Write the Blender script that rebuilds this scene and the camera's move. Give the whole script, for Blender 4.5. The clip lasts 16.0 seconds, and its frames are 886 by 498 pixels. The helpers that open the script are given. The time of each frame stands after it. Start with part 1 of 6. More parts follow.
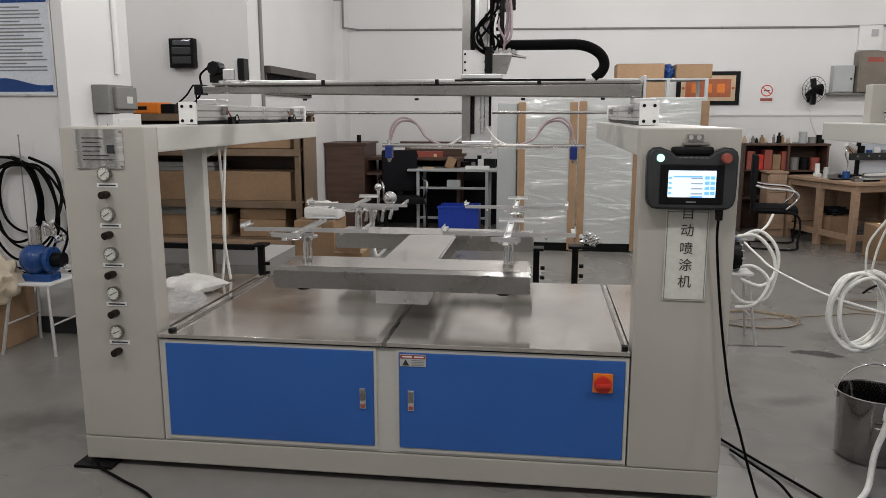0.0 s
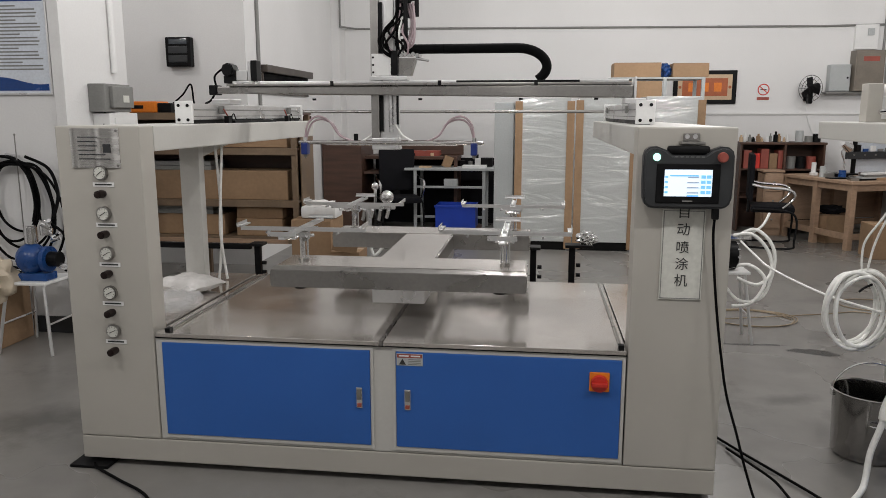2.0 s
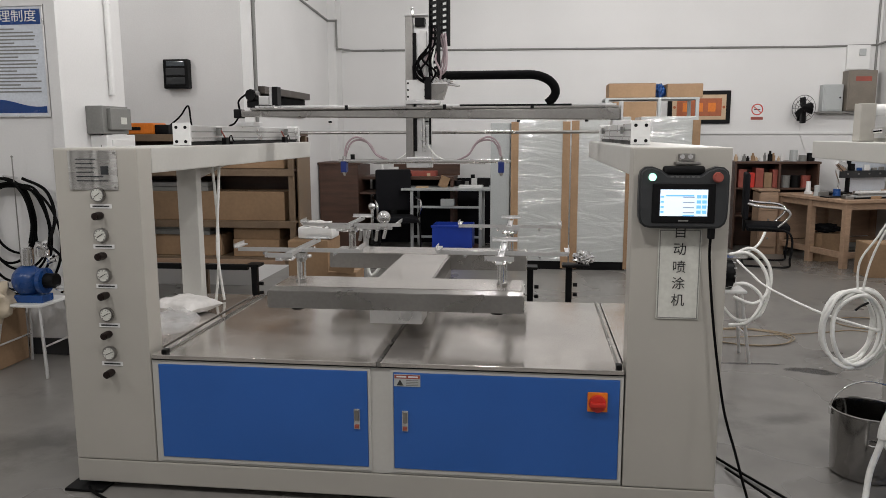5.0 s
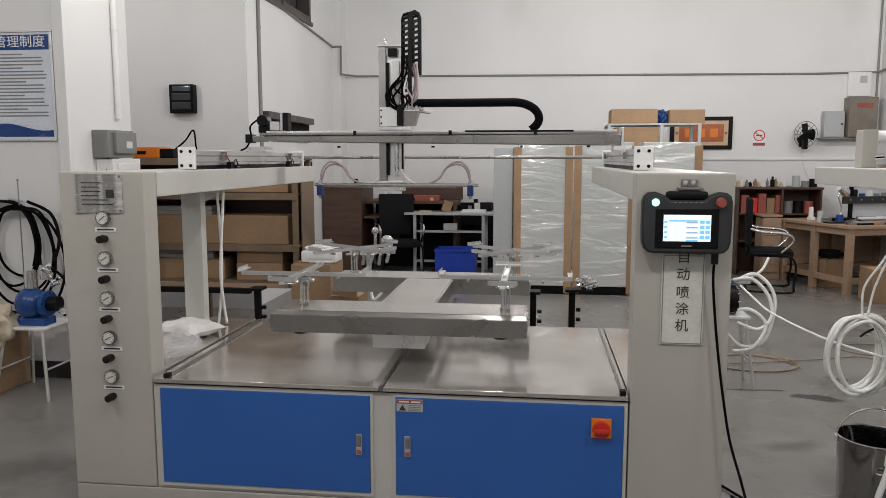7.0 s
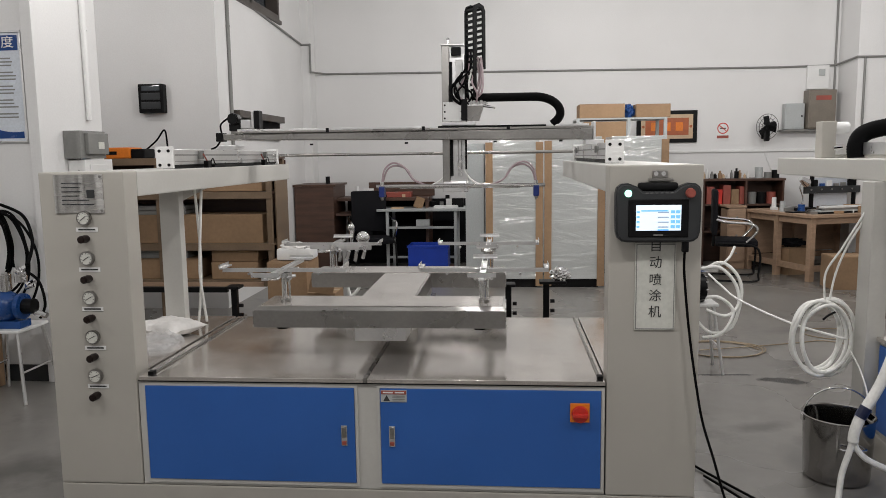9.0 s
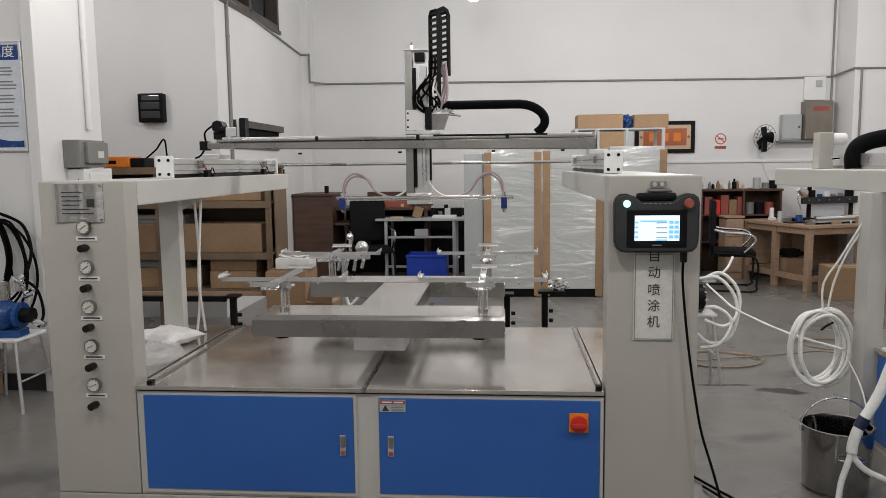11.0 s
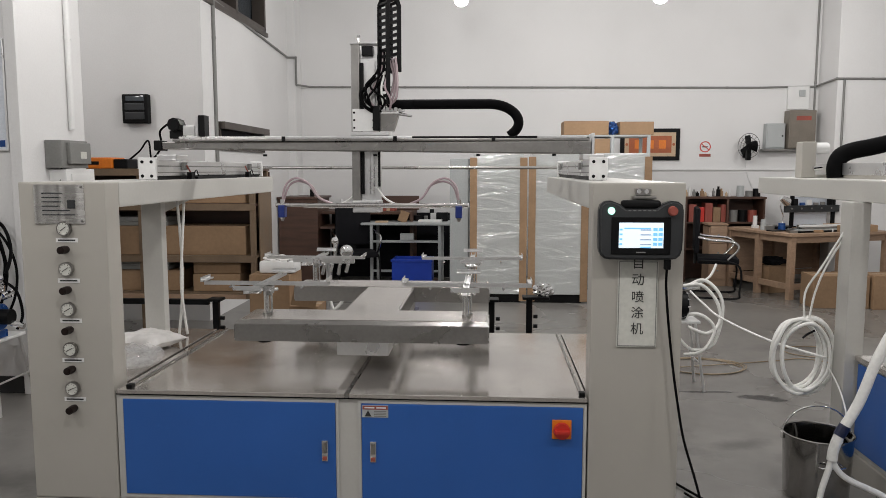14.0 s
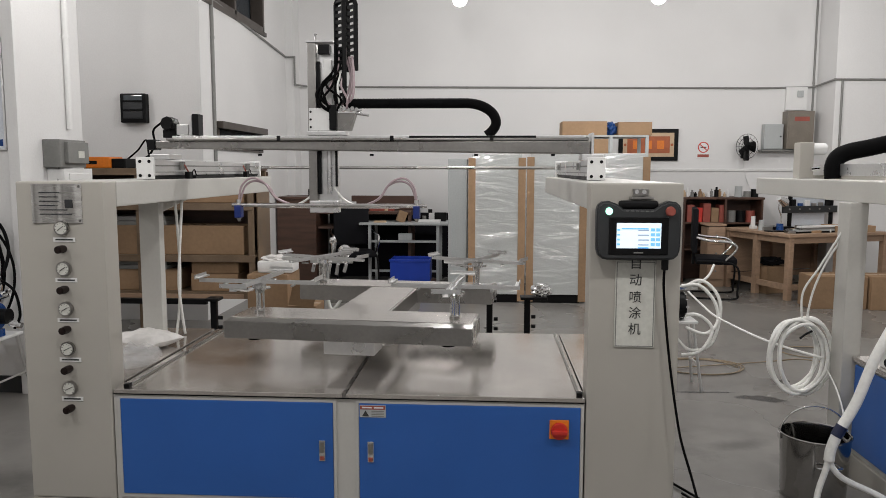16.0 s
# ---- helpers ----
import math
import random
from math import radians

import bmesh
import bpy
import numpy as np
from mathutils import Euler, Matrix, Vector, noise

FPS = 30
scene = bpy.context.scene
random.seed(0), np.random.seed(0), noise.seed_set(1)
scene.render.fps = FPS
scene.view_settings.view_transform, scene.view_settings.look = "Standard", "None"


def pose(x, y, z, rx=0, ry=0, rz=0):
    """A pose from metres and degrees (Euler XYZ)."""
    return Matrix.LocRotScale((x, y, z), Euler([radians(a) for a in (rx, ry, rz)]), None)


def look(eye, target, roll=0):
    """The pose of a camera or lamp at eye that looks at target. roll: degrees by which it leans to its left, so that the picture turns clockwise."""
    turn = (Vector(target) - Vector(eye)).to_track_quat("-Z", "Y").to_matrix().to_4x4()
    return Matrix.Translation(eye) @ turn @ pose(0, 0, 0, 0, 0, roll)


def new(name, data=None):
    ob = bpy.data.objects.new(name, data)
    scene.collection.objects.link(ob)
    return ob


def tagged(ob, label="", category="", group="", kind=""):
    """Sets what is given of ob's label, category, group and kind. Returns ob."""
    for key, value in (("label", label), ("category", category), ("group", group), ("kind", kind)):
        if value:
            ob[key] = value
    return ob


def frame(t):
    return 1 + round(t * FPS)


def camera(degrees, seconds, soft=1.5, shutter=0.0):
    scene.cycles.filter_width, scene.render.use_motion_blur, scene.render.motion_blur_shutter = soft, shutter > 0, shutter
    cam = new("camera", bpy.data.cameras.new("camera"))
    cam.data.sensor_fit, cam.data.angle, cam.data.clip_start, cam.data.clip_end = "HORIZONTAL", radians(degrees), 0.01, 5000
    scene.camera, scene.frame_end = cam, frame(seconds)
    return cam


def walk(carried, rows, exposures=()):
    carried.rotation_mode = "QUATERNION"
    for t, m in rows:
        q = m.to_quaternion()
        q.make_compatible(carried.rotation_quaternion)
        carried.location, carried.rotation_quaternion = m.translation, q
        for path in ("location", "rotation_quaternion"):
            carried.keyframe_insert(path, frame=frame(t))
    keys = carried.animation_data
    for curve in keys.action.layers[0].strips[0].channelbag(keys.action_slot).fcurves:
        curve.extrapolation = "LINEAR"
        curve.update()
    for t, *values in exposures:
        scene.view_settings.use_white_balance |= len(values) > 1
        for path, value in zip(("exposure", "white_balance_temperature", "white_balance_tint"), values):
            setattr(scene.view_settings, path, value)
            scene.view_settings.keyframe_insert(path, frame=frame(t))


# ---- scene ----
cam = camera(61.5, 16.0, soft=0.85)
PATH = [
    (0, (0.651, -2.923, 1.558), (0.394, -0.972, 1.204), -0.0),
    (0.5, (0.649, -2.923, 1.558), (0.396, -0.971, 1.204), -0.0),
    (1, (0.653, -2.924, 1.559), (0.402, -0.972, 1.204), -0.0),
    (1.5, (0.65, -2.923, 1.558), (0.399, -0.971, 1.203), -0.0),
    (2, (0.654, -2.923, 1.559), (0.404, -0.971, 1.202), -0.0),
    (2.5, (0.652, -2.921, 1.559), (0.409, -0.969, 1.2), -0.2),
    (3, (0.651, -2.922, 1.561), (0.414, -0.968, 1.203), -0.6),
    (3.5, (0.651, -2.923, 1.562), (0.417, -0.969, 1.206), -0.6),
    (4, (0.653, -2.925, 1.563), (0.418, -0.97, 1.211), -0.6),
    (6.5, (0.651, -2.93, 1.561), (0.398, -0.961, 1.323), 0.5),
    (7, (0.65, -2.93, 1.563), (0.4, -0.961, 1.323), -0.0),
    (7.5, (0.637, -2.94, 1.553), (0.408, -0.97, 1.3), -0.7),
    (8, (0.621, -3.0, 1.552), (0.421, -1.027, 1.291), -0.8),
    (8.5, (0.612, -3.016, 1.553), (0.428, -1.042, 1.292), -0.8),
    (9, (0.615, -3.012, 1.558), (0.446, -1.035, 1.309), -0.8),
    (11.5, (0.611, -3.02, 1.56), (0.45, -1.039, 1.337), -0.6),
    (12, (0.613, -3.018, 1.56), (0.458, -1.036, 1.338), -0.5),
    (12.5, (0.614, -3.012, 1.561), (0.464, -1.03, 1.341), -0.4),
    (13, (0.615, -3.012, 1.56), (0.474, -1.028, 1.344), -0.3),
    (13.5, (0.616, -3.011, 1.561), (0.484, -1.027, 1.347), -0.1),
    (14, (0.616, -3.01, 1.562), (0.49, -1.026, 1.35), 0.0),
    (14.5, (0.615, -3.015, 1.563), (0.489, -1.03, 1.356), 0.1),
    (15, (0.619, -3.014, 1.564), (0.49, -1.029, 1.358), 0.1),
    (15.5, (0.619, -3.013, 1.563), (0.492, -1.028, 1.355), 0.1),
    (16, (0.619, -3.01, 1.562), (0.497, -1.025, 1.35), 0.1),
]
walk(cam, [(t, look(e, g, r)) for t, e, g, r in PATH])

# ---- light ----
world = bpy.data.worlds.new("world")
scene.world = world
world.use_nodes = True
world.node_tree.nodes["Background"].inputs[0].default_value = (0.8, 0.88, 1.0, 1)
world.node_tree.nodes["Background"].inputs[1].default_value = 0.3
scene.view_settings.exposure = 0.0

# (-3.6, 3.1) and (-3.9, -1.6) are unseen fills for the dim left side.
# Only (0.29, 5.2) and (2.39, 5.2) are known lamps; the rest are assumed.
LAMP_SPOTS = [(x, y) for y in (5.2, 1.9, -1.6) for x in (-1.8, 0.29, 2.39, 4.8) if not (x < 0 and y > 2)] + [(-3.6, 3.1), (-3.9, -1.6)]
LAMP_Z = 3.36
LAMP_W = {5.2: 54.0, 3.1: 21.0, 1.9: 52.0, -1.6: 59.0}


# ---- materials ----
def mat(name, col, rough=0.5, metal=0.0, var=0.12, scale=6.0, bump=0.0, bscale=60.0, fine=0.06,
        stretch=(1, 1, 1), emit=0.0, coat=0.0, spec=0.5, rvar=0.08, obj=True, island=0.0, trans=0.0):
    m = bpy.data.materials.new(name)
    m.use_nodes = True
    nt = m.node_tree
    b = nt.nodes["Principled BSDF"]
    b.inputs["Metallic"].default_value = metal
    b.inputs["Specular IOR Level"].default_value = spec
    b.inputs["Coat Weight"].default_value = coat
    b.inputs["Coat Roughness"].default_value = 0.08
    b.inputs["Transmission Weight"].default_value = trans
    tc = nt.nodes.new("ShaderNodeTexCoord")
    mp = nt.nodes.new("ShaderNodeMapping")
    mp.inputs["Scale"].default_value = stretch
    nt.links.new(tc.outputs["Object"], mp.inputs[0])
    n1 = nt.nodes.new("ShaderNodeTexNoise")
    n1.inputs["Scale"].default_value = scale
    n1.inputs["Detail"].default_value = 4
    n2 = nt.nodes.new("ShaderNodeTexNoise")
    n2.inputs["Scale"].default_value = bscale
    n2.inputs["Detail"].default_value = 3
    for n in (n1, n2):
        nt.links.new(mp.outputs[0], n.inputs["Vector"])

    def mul(a, lo, hi):
        r = nt.nodes.new("ShaderNodeMapRange")
        r.inputs[1].default_value, r.inputs[2].default_value = 0.3, 0.7
        r.inputs[3].default_value, r.inputs[4].default_value = lo, hi
        nt.links.new(a, r.inputs[0])
        return r.outputs[0]

    v = nt.nodes.new("ShaderNodeMath")
    v.operation = "MULTIPLY"
    nt.links.new(mul(n1.outputs[0], 1 - var, 1 + var), v.inputs[0])
    nt.links.new(mul(n2.outputs[0], 1 - fine, 1 + fine), v.inputs[1])
    out = v.outputs[0]
    if island:
        oi = nt.nodes.new("ShaderNodeObjectInfo")
        v2 = nt.nodes.new("ShaderNodeMath")
        v2.operation = "MULTIPLY"
        r = nt.nodes.new("ShaderNodeMapRange")
        r.inputs[3].default_value, r.inputs[4].default_value = 1 - island, 1 + island
        nt.links.new(oi.outputs["Random"], r.inputs[0])
        nt.links.new(out, v2.inputs[0])
        nt.links.new(r.outputs[0], v2.inputs[1])
        out = v2.outputs[0]
    mx = nt.nodes.new("ShaderNodeVectorMath")
    mx.operation = "SCALE"
    mx.inputs[0].default_value = col
    nt.links.new(out, mx.inputs["Scale"])
    nt.links.new(mx.outputs[0], b.inputs["Base Color"])
    nt.links.new(mul(n1.outputs[0], max(0.02, rough - rvar), min(1, rough + rvar)), b.inputs["Roughness"])
    if bump:
        bp = nt.nodes.new("ShaderNodeBump")
        bp.inputs["Strength"].default_value = 1.0
        bp.inputs["Distance"].default_value = bump
        nt.links.new(n2.outputs[0], bp.inputs["Height"])
        nt.links.new(bp.outputs[0], b.inputs["Normal"])
    if emit:
        b.inputs["Emission Color"].default_value = (*col, 1)
        b.inputs["Emission Strength"].default_value = emit
    return m


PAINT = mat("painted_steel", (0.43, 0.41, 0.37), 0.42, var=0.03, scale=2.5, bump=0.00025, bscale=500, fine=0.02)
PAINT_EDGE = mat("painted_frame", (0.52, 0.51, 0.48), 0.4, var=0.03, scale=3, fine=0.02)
BLUE = mat("blue_paint", (0.024, 0.112, 0.4), 0.4, var=0.05, scale=3, bump=0.0002, bscale=500, fine=0.02)
STEEL = mat("brushed_stainless", (0.46, 0.45, 0.44), 0.27, 1.0, var=0.05, scale=3, fine=0.03, stretch=(1, 6, 6), rvar=0.05)
# Darker copy of STEEL; its colour holds the dim reflections on beam and crossbars.
STEEL_DARK = mat("darkened_stainless", (0.36, 0.35, 0.335), 0.3, 1.0, var=0.08, scale=4, fine=0.05, rvar=0.06)
TABLE = mat("table_stainless", (0.61, 0.575, 0.54), 0.175, 0.78, var=0.13, scale=2.6, fine=0.06, bscale=11, rvar=0.08)
ALU = mat("anodised_aluminium", (0.72, 0.72, 0.72), 0.32, 0.9, var=0.04, scale=5, fine=0.03)
CHROME = mat("chrome", (0.8, 0.8, 0.8), 0.1, 1.0, var=0.02, fine=0.01, rvar=0.03)
WHITE = mat("white_plastic", (0.75, 0.75, 0.74), 0.4, var=0.03, fine=0.02)
WALL = mat("white_wall_paint", (0.74, 0.735, 0.73), 0.85, var=0.035, scale=0.9, bump=0.001, bscale=70, fine=0.015, spec=0.25)
SKIRT = mat("dark_skirting", (0.035, 0.037, 0.04), 0.5, var=0.2, scale=4)
CEIL = mat("ceiling_paint", (0.6, 0.6, 0.6), 0.9, var=0.04, scale=0.7)
CARD = mat("cardboard", (0.31, 0.203, 0.122), 0.85, var=0.12, scale=3, bump=0.0006, bscale=30, fine=0.06, island=0.16, spec=0.2)
TAPE = mat("packing_tape", (0.36, 0.25, 0.15), 0.3, var=0.06)
WOOD = mat("brown_wood", (0.075, 0.037, 0.024), 0.5, var=0.25, scale=3, fine=0.15, bscale=40, stretch=(1, 1, 8))
PINE = mat("light_wood", (0.36, 0.24, 0.16), 0.55, var=0.15, scale=2.5, fine=0.12, bscale=30, stretch=(1, 8, 8))
RACKM = mat("rack_steel", (0.18, 0.125, 0.08), 0.5, 0.2, var=0.18, scale=6)
BLACK = mat("black_plastic", (0.005, 0.005, 0.0055), 0.45, var=0.15, fine=0.08, spec=0.15)
RUBBER = mat("black_rubber", (0.003, 0.003, 0.0033), 0.65, var=0.2, spec=0.06)
KNOB = mat("dark_brown_plastic", (0.014, 0.008, 0.007), 0.4, var=0.1, spec=0.25)
DARK = mat("dark_grey_plastic", (0.026, 0.028, 0.03), 0.45, var=0.08, fine=0.05, bump=0.0002, bscale=400)
CHAIR = mat("dark_fabric", (0.009, 0.009, 0.011), 0.85, var=0.2, spec=0.15)
GREYBOX = mat("grey_enclosure", (0.2, 0.2, 0.19), 0.45, var=0.06)
LGREY = mat("light_grey_panel", (0.42, 0.44, 0.44), 0.45, var=0.05, scale=1.5)
ORANGE = mat("orange_plastic", (0.75, 0.2, 0.015), 0.4, var=0.08)
RED = mat("red_plastic", (0.55, 0.03, 0.02), 0.4, var=0.08)
DRED = mat("dull_red", (0.3, 0.07, 0.05), 0.6, var=0.15)
BLUEBIN = mat("blue_bin_plastic", (0.01, 0.05, 0.42), 0.4, var=0.08)
PUMPBLUE = mat("blue_enamel", (0.012, 0.06, 0.22), 0.3, var=0.12, scale=8)
HOSEW = mat("white_hose", (0.82, 0.82, 0.79), 0.35, var=0.04)
GUNM = mat("navy_gun_body", (0.008, 0.025, 0.16), 0.35, var=0.1)
BUCKET = mat("polished_steel", (0.38, 0.37, 0.36), 0.14, 1.0, var=0.06, rvar=0.04)
HOSEC = mat("clear_pinkish_hose", (0.4, 0.31, 0.33), 0.3, var=0.08)
HOSEY = mat("yellowed_hose", (0.3, 0.23, 0.15), 0.4, var=0.08)
BAGW = mat("white_bag", (0.74, 0.72, 0.7), 0.5, var=0.05, bump=0.0015, bscale=25)
BAGB = mat("beige_bag", (0.55, 0.47, 0.36), 0.7, var=0.12, bump=0.006, bscale=18)
INK = mat("black_ink", (0.03, 0.03, 0.03), 0.6, var=0.05)
PAPER = mat("white_sign", (0.62, 0.62, 0.57), 0.4, var=0.03)
NAVY = mat("poster_navy", (0.01, 0.05, 0.2), 0.25, var=0.04)
POSTER = mat("poster_paper", (0.62, 0.66, 0.72), 0.2, var=0.03, coat=0.4)
GOLD = mat("orange_print", (0.4, 0.1, 0.03), 0.4, var=0.15, scale=12)
CREAM = mat("cream_print", (0.55, 0.4, 0.26), 0.4, var=0.08)
GREENL = mat("green_light", (0.45, 1.0, 0.75), 0.3, emit=1.4)
SCREEN = mat("lit_screen", (0.72, 0.84, 0.95), 0.3, emit=0.75, var=0.01, fine=0.0)
SCRBLUE = mat("lit_screen_blue", (0.16, 0.42, 0.85), 0.3, emit=0.9, var=0.02)
SCRGREY = mat("lit_screen_grey", (0.3, 0.36, 0.45), 0.3, emit=0.6, var=0.02)
LAMP = mat("lamp_glow", (1.0, 0.97, 0.92), 0.4, emit=14.0, var=0.0, fine=0.0)
GLASSD = mat("dark_window_glass", (0.05, 0.06, 0.07), 0.06, var=0.1, spec=0.8)
BEIGEBOX = mat("beige_enclosure", (0.19, 0.165, 0.135), 0.5, var=0.1)
BROWNFR = mat("bronze_frame", (0.09, 0.075, 0.065), 0.4, 0.5, var=0.1)


PLATE = mat("brushed_plate", (0.62, 0.61, 0.59), 0.26, 1.0, var=0.03, fine=0.05, bscale=25, stretch=(1, 1, 12), rvar=0.04)
PLATE.node_tree.nodes["Principled BSDF"].inputs["Anisotropic"].default_value = 0.9
PLATE.node_tree.nodes["Principled BSDF"].inputs["Anisotropic Rotation"].default_value = 0.25


def floor_material():
    m = mat("grey_epoxy_floor", (0.202, 0.193, 0.18), 0.3, var=0.14, scale=0.55, bump=0.0006, bscale=9, fine=0.05, rvar=0.1)
    nt = m.node_tree
    b = nt.nodes["Principled BSDF"]
    src = b.inputs["Base Color"].links[0].from_socket
    tc = nt.nodes.new("ShaderNodeTexCoord")
    n = nt.nodes.new("ShaderNodeTexNoise")
    n.inputs["Scale"].default_value, n.inputs["Detail"].default_value, n.inputs["Roughness"].default_value = 1.3, 8, 0.7
    nt.links.new(tc.outputs["Object"], n.inputs["Vector"])
    r = nt.nodes.new("ShaderNodeMapRange")
    r.inputs[1].default_value, r.inputs[2].default_value = 0.56, 0.74
    r.inputs[3].default_value, r.inputs[4].default_value = 1.0, 0.45
    nt.links.new(n.outputs[0], r.inputs[0])
    mx = nt.nodes.new("ShaderNodeVectorMath")
    mx.operation = "SCALE"
    nt.links.new(src, mx.inputs[0])
    nt.links.new(r.outputs[0], mx.inputs["Scale"])
    out = mx.outputs[0]
    # long oil smears: stretched patches broken up by noise
    n2 = nt.nodes.new("ShaderNodeTexNoise")
    n2.inputs["Scale"].default_value, n2.inputs["Detail"].default_value, n2.inputs["Roughness"].default_value = 7.0, 6, 0.65
    nt.links.new(tc.outputs["Object"], n2.inputs["Vector"])
    for cx, cy, rx, ry, turn in ((2.5, 2.1, 0.3, 0.14, -16), (2.12, 2.22, 0.5, 0.05, 2), (2.05, 1.2, 0.3, 0.12, 20), (2.35, 0.95, 0.3, 0.16, -30), (-1.9, 0.4, 0.5, 0.3, 30), (3.3, 3.6, 0.7, 0.2, 5)):
        mp = nt.nodes.new("ShaderNodeMapping")
        mp.vector_type = "TEXTURE"
        mp.inputs["Location"].default_value = (cx, cy, 0)
        mp.inputs["Rotation"].default_value = (0, 0, radians(turn))
        mp.inputs["Scale"].default_value = (rx, ry, 1)
        nt.links.new(tc.outputs["Object"], mp.inputs[0])
        ln = nt.nodes.new("ShaderNodeVectorMath")
        ln.operation = "LENGTH"
        nt.links.new(mp.outputs[0], ln.inputs[0])
        ad = nt.nodes.new("ShaderNodeMath")
        ad.operation = "ADD"
        nt.links.new(ln.outputs["Value"], ad.inputs[0])
        nt.links.new(n2.outputs[0], ad.inputs[1])
        r = nt.nodes.new("ShaderNodeMapRange")
        r.inputs[1].default_value, r.inputs[2].default_value = (0.86, 1.06) if cy > 1.5 and cx < 3 else (0.7, 1.3)
        r.inputs[3].default_value, r.inputs[4].default_value = 0.12 if cy > 1.5 and cx < 3 else 0.55, 1.0
        nt.links.new(ad.outputs[0], r.inputs[0])
        sc = nt.nodes.new("ShaderNodeVectorMath")
        sc.operation = "SCALE"
        nt.links.new(out, sc.inputs[0])
        nt.links.new(r.outputs[0], sc.inputs["Scale"])
        out = sc.outputs[0]
    nt.links.new(out, b.inputs["Base Color"])
    return m


def wrap_material(name, col):
    """Painted panel under wrinkled stretch film: the film is a clear coat with its own creases."""
    m = mat(name, col, 0.5, var=0.06, scale=1.2, coat=1.0)
    nt = m.node_tree
    b = nt.nodes["Principled BSDF"]
    tc = nt.nodes.new("ShaderNodeTexCoord")
    mp = nt.nodes.new("ShaderNodeMapping")
    mp.inputs["Rotation"].default_value = (0, radians(33), 0)
    mp.inputs["Scale"].default_value = (1.5, 1.5, 8.0)
    nt.links.new(tc.outputs["Object"], mp.inputs[0])
    n = nt.nodes.new("ShaderNodeTexNoise")
    n.inputs["Scale"].default_value, n.inputs["Detail"].default_value = 1.2, 3
    n.inputs["Distortion"].default_value = 0.9
    nt.links.new(mp.outputs[0], n.inputs["Vector"])
    bp = nt.nodes.new("ShaderNodeBump")
    bp.inputs["Distance"].default_value = 0.05
    nt.links.new(n.outputs[0], bp.inputs["Height"])
    nt.links.new(bp.outputs[0], b.inputs["Coat Normal"])
    b.inputs["Coat Roughness"].default_value = 0.07
    b.inputs["Coat IOR"].default_value = 2.3
    return m


FLOOR = floor_material()
WRAP = wrap_material("film_wrapped_grey_panel", (0.48, 0.5, 0.49))
NAVYB = mat("navy_tape", (0.008, 0.014, 0.05), 0.4)
FILM = mat("clear_film", (0.95, 0.95, 0.95), 0.04, var=0.02, bump=0.006, bscale=26, spec=1.0, rvar=0.01)
FILM.node_tree.nodes["Principled BSDF"].inputs["Alpha"].default_value = 0.21


# ---- mesh helpers ----
def box_bm(x0, x1, y0, y1, z0, z1, bevel=0.0, bm=None, seg=2):
    own = bm is None
    b = bmesh.new()
    v = bmesh.ops.create_cube(b, size=1)["verts"]
    for q in v:
        q.co = Vector(((x0 + x1) / 2 + q.co.x * (x1 - x0), (y0 + y1) / 2 + q.co.y * (y1 - y0), (z0 + z1) / 2 + q.co.z * (z1 - z0)))
    if bevel:
        bmesh.ops.bevel(b, geom=b.edges[:], offset=bevel, segments=seg, affect="EDGES", profile=0.6)
    if own:
        return b
    join(bm, b)
    return bm


def join(bm, other):
    me = bpy.data.meshes.new("tmp")
    other.to_mesh(me)
    other.free()
    bm.from_mesh(me)
    bpy.data.meshes.remove(me)
    return bm


def cyl_bm(p, q, r, r2=None, n=20, bm=None, cap=True, bevel=0.0):
    own = bm is None
    b = bmesh.new()
    p, q = Vector(p), Vector(q)
    d = q - p
    bmesh.ops.create_cone(b, cap_ends=cap, segments=n, radius1=r, radius2=r if r2 is None else r2, depth=d.length)
    if bevel:
        bmesh.ops.bevel(b, geom=[e for e in b.edges if e.calc_face_angle(0) > 1], offset=bevel, segments=2, affect="EDGES")
    bmesh.ops.transform(b, matrix=Matrix.Translation((p + q) / 2) @ d.to_track_quat("Z", "Y").to_matrix().to_4x4(), verts=b.verts)
    if own:
        return b
    join(bm, b)
    return bm


def ball_bm(c, r, s=(1, 1, 1), bm=None, lumpy=0.0, sub=3):
    own = bm is None
    b = bmesh.new()
    bmesh.ops.create_icosphere(b, subdivisions=sub, radius=r)
    for v in b.verts:
        k = 1 + lumpy * noise.noise(v.co * (2.5 / r) + Vector(c) * 3)
        v.co = Vector((v.co.x * s[0] * k + c[0], v.co.y * s[1] * k + c[1], v.co.z * s[2] * k + c[2]))
    if own:
        return b
    join(bm, b)
    return bm


def smooth_path(pts, n=8, closed=False):
    p = [Vector(a) for a in pts]
    out = []
    m = len(p)
    last = m if closed else m - 1
    for i in range(last):
        if closed:
            a, b, c, d = p[(i - 1) % m], p[i], p[(i + 1) % m], p[(i + 2) % m]
        else:
            a, b, c, d = p[max(i - 1, 0)], p[i], p[i + 1], p[min(i + 2, m - 1)]
        for k in range(n):
            t = k / n
            out.append(0.5 * ((2 * b) + (c - a) * t + (2 * a - 5 * b + 4 * c - d) * t * t + (3 * b - a - 3 * c + d) * t ** 3))
    if not closed:
        out.append(p[-1])
    return out


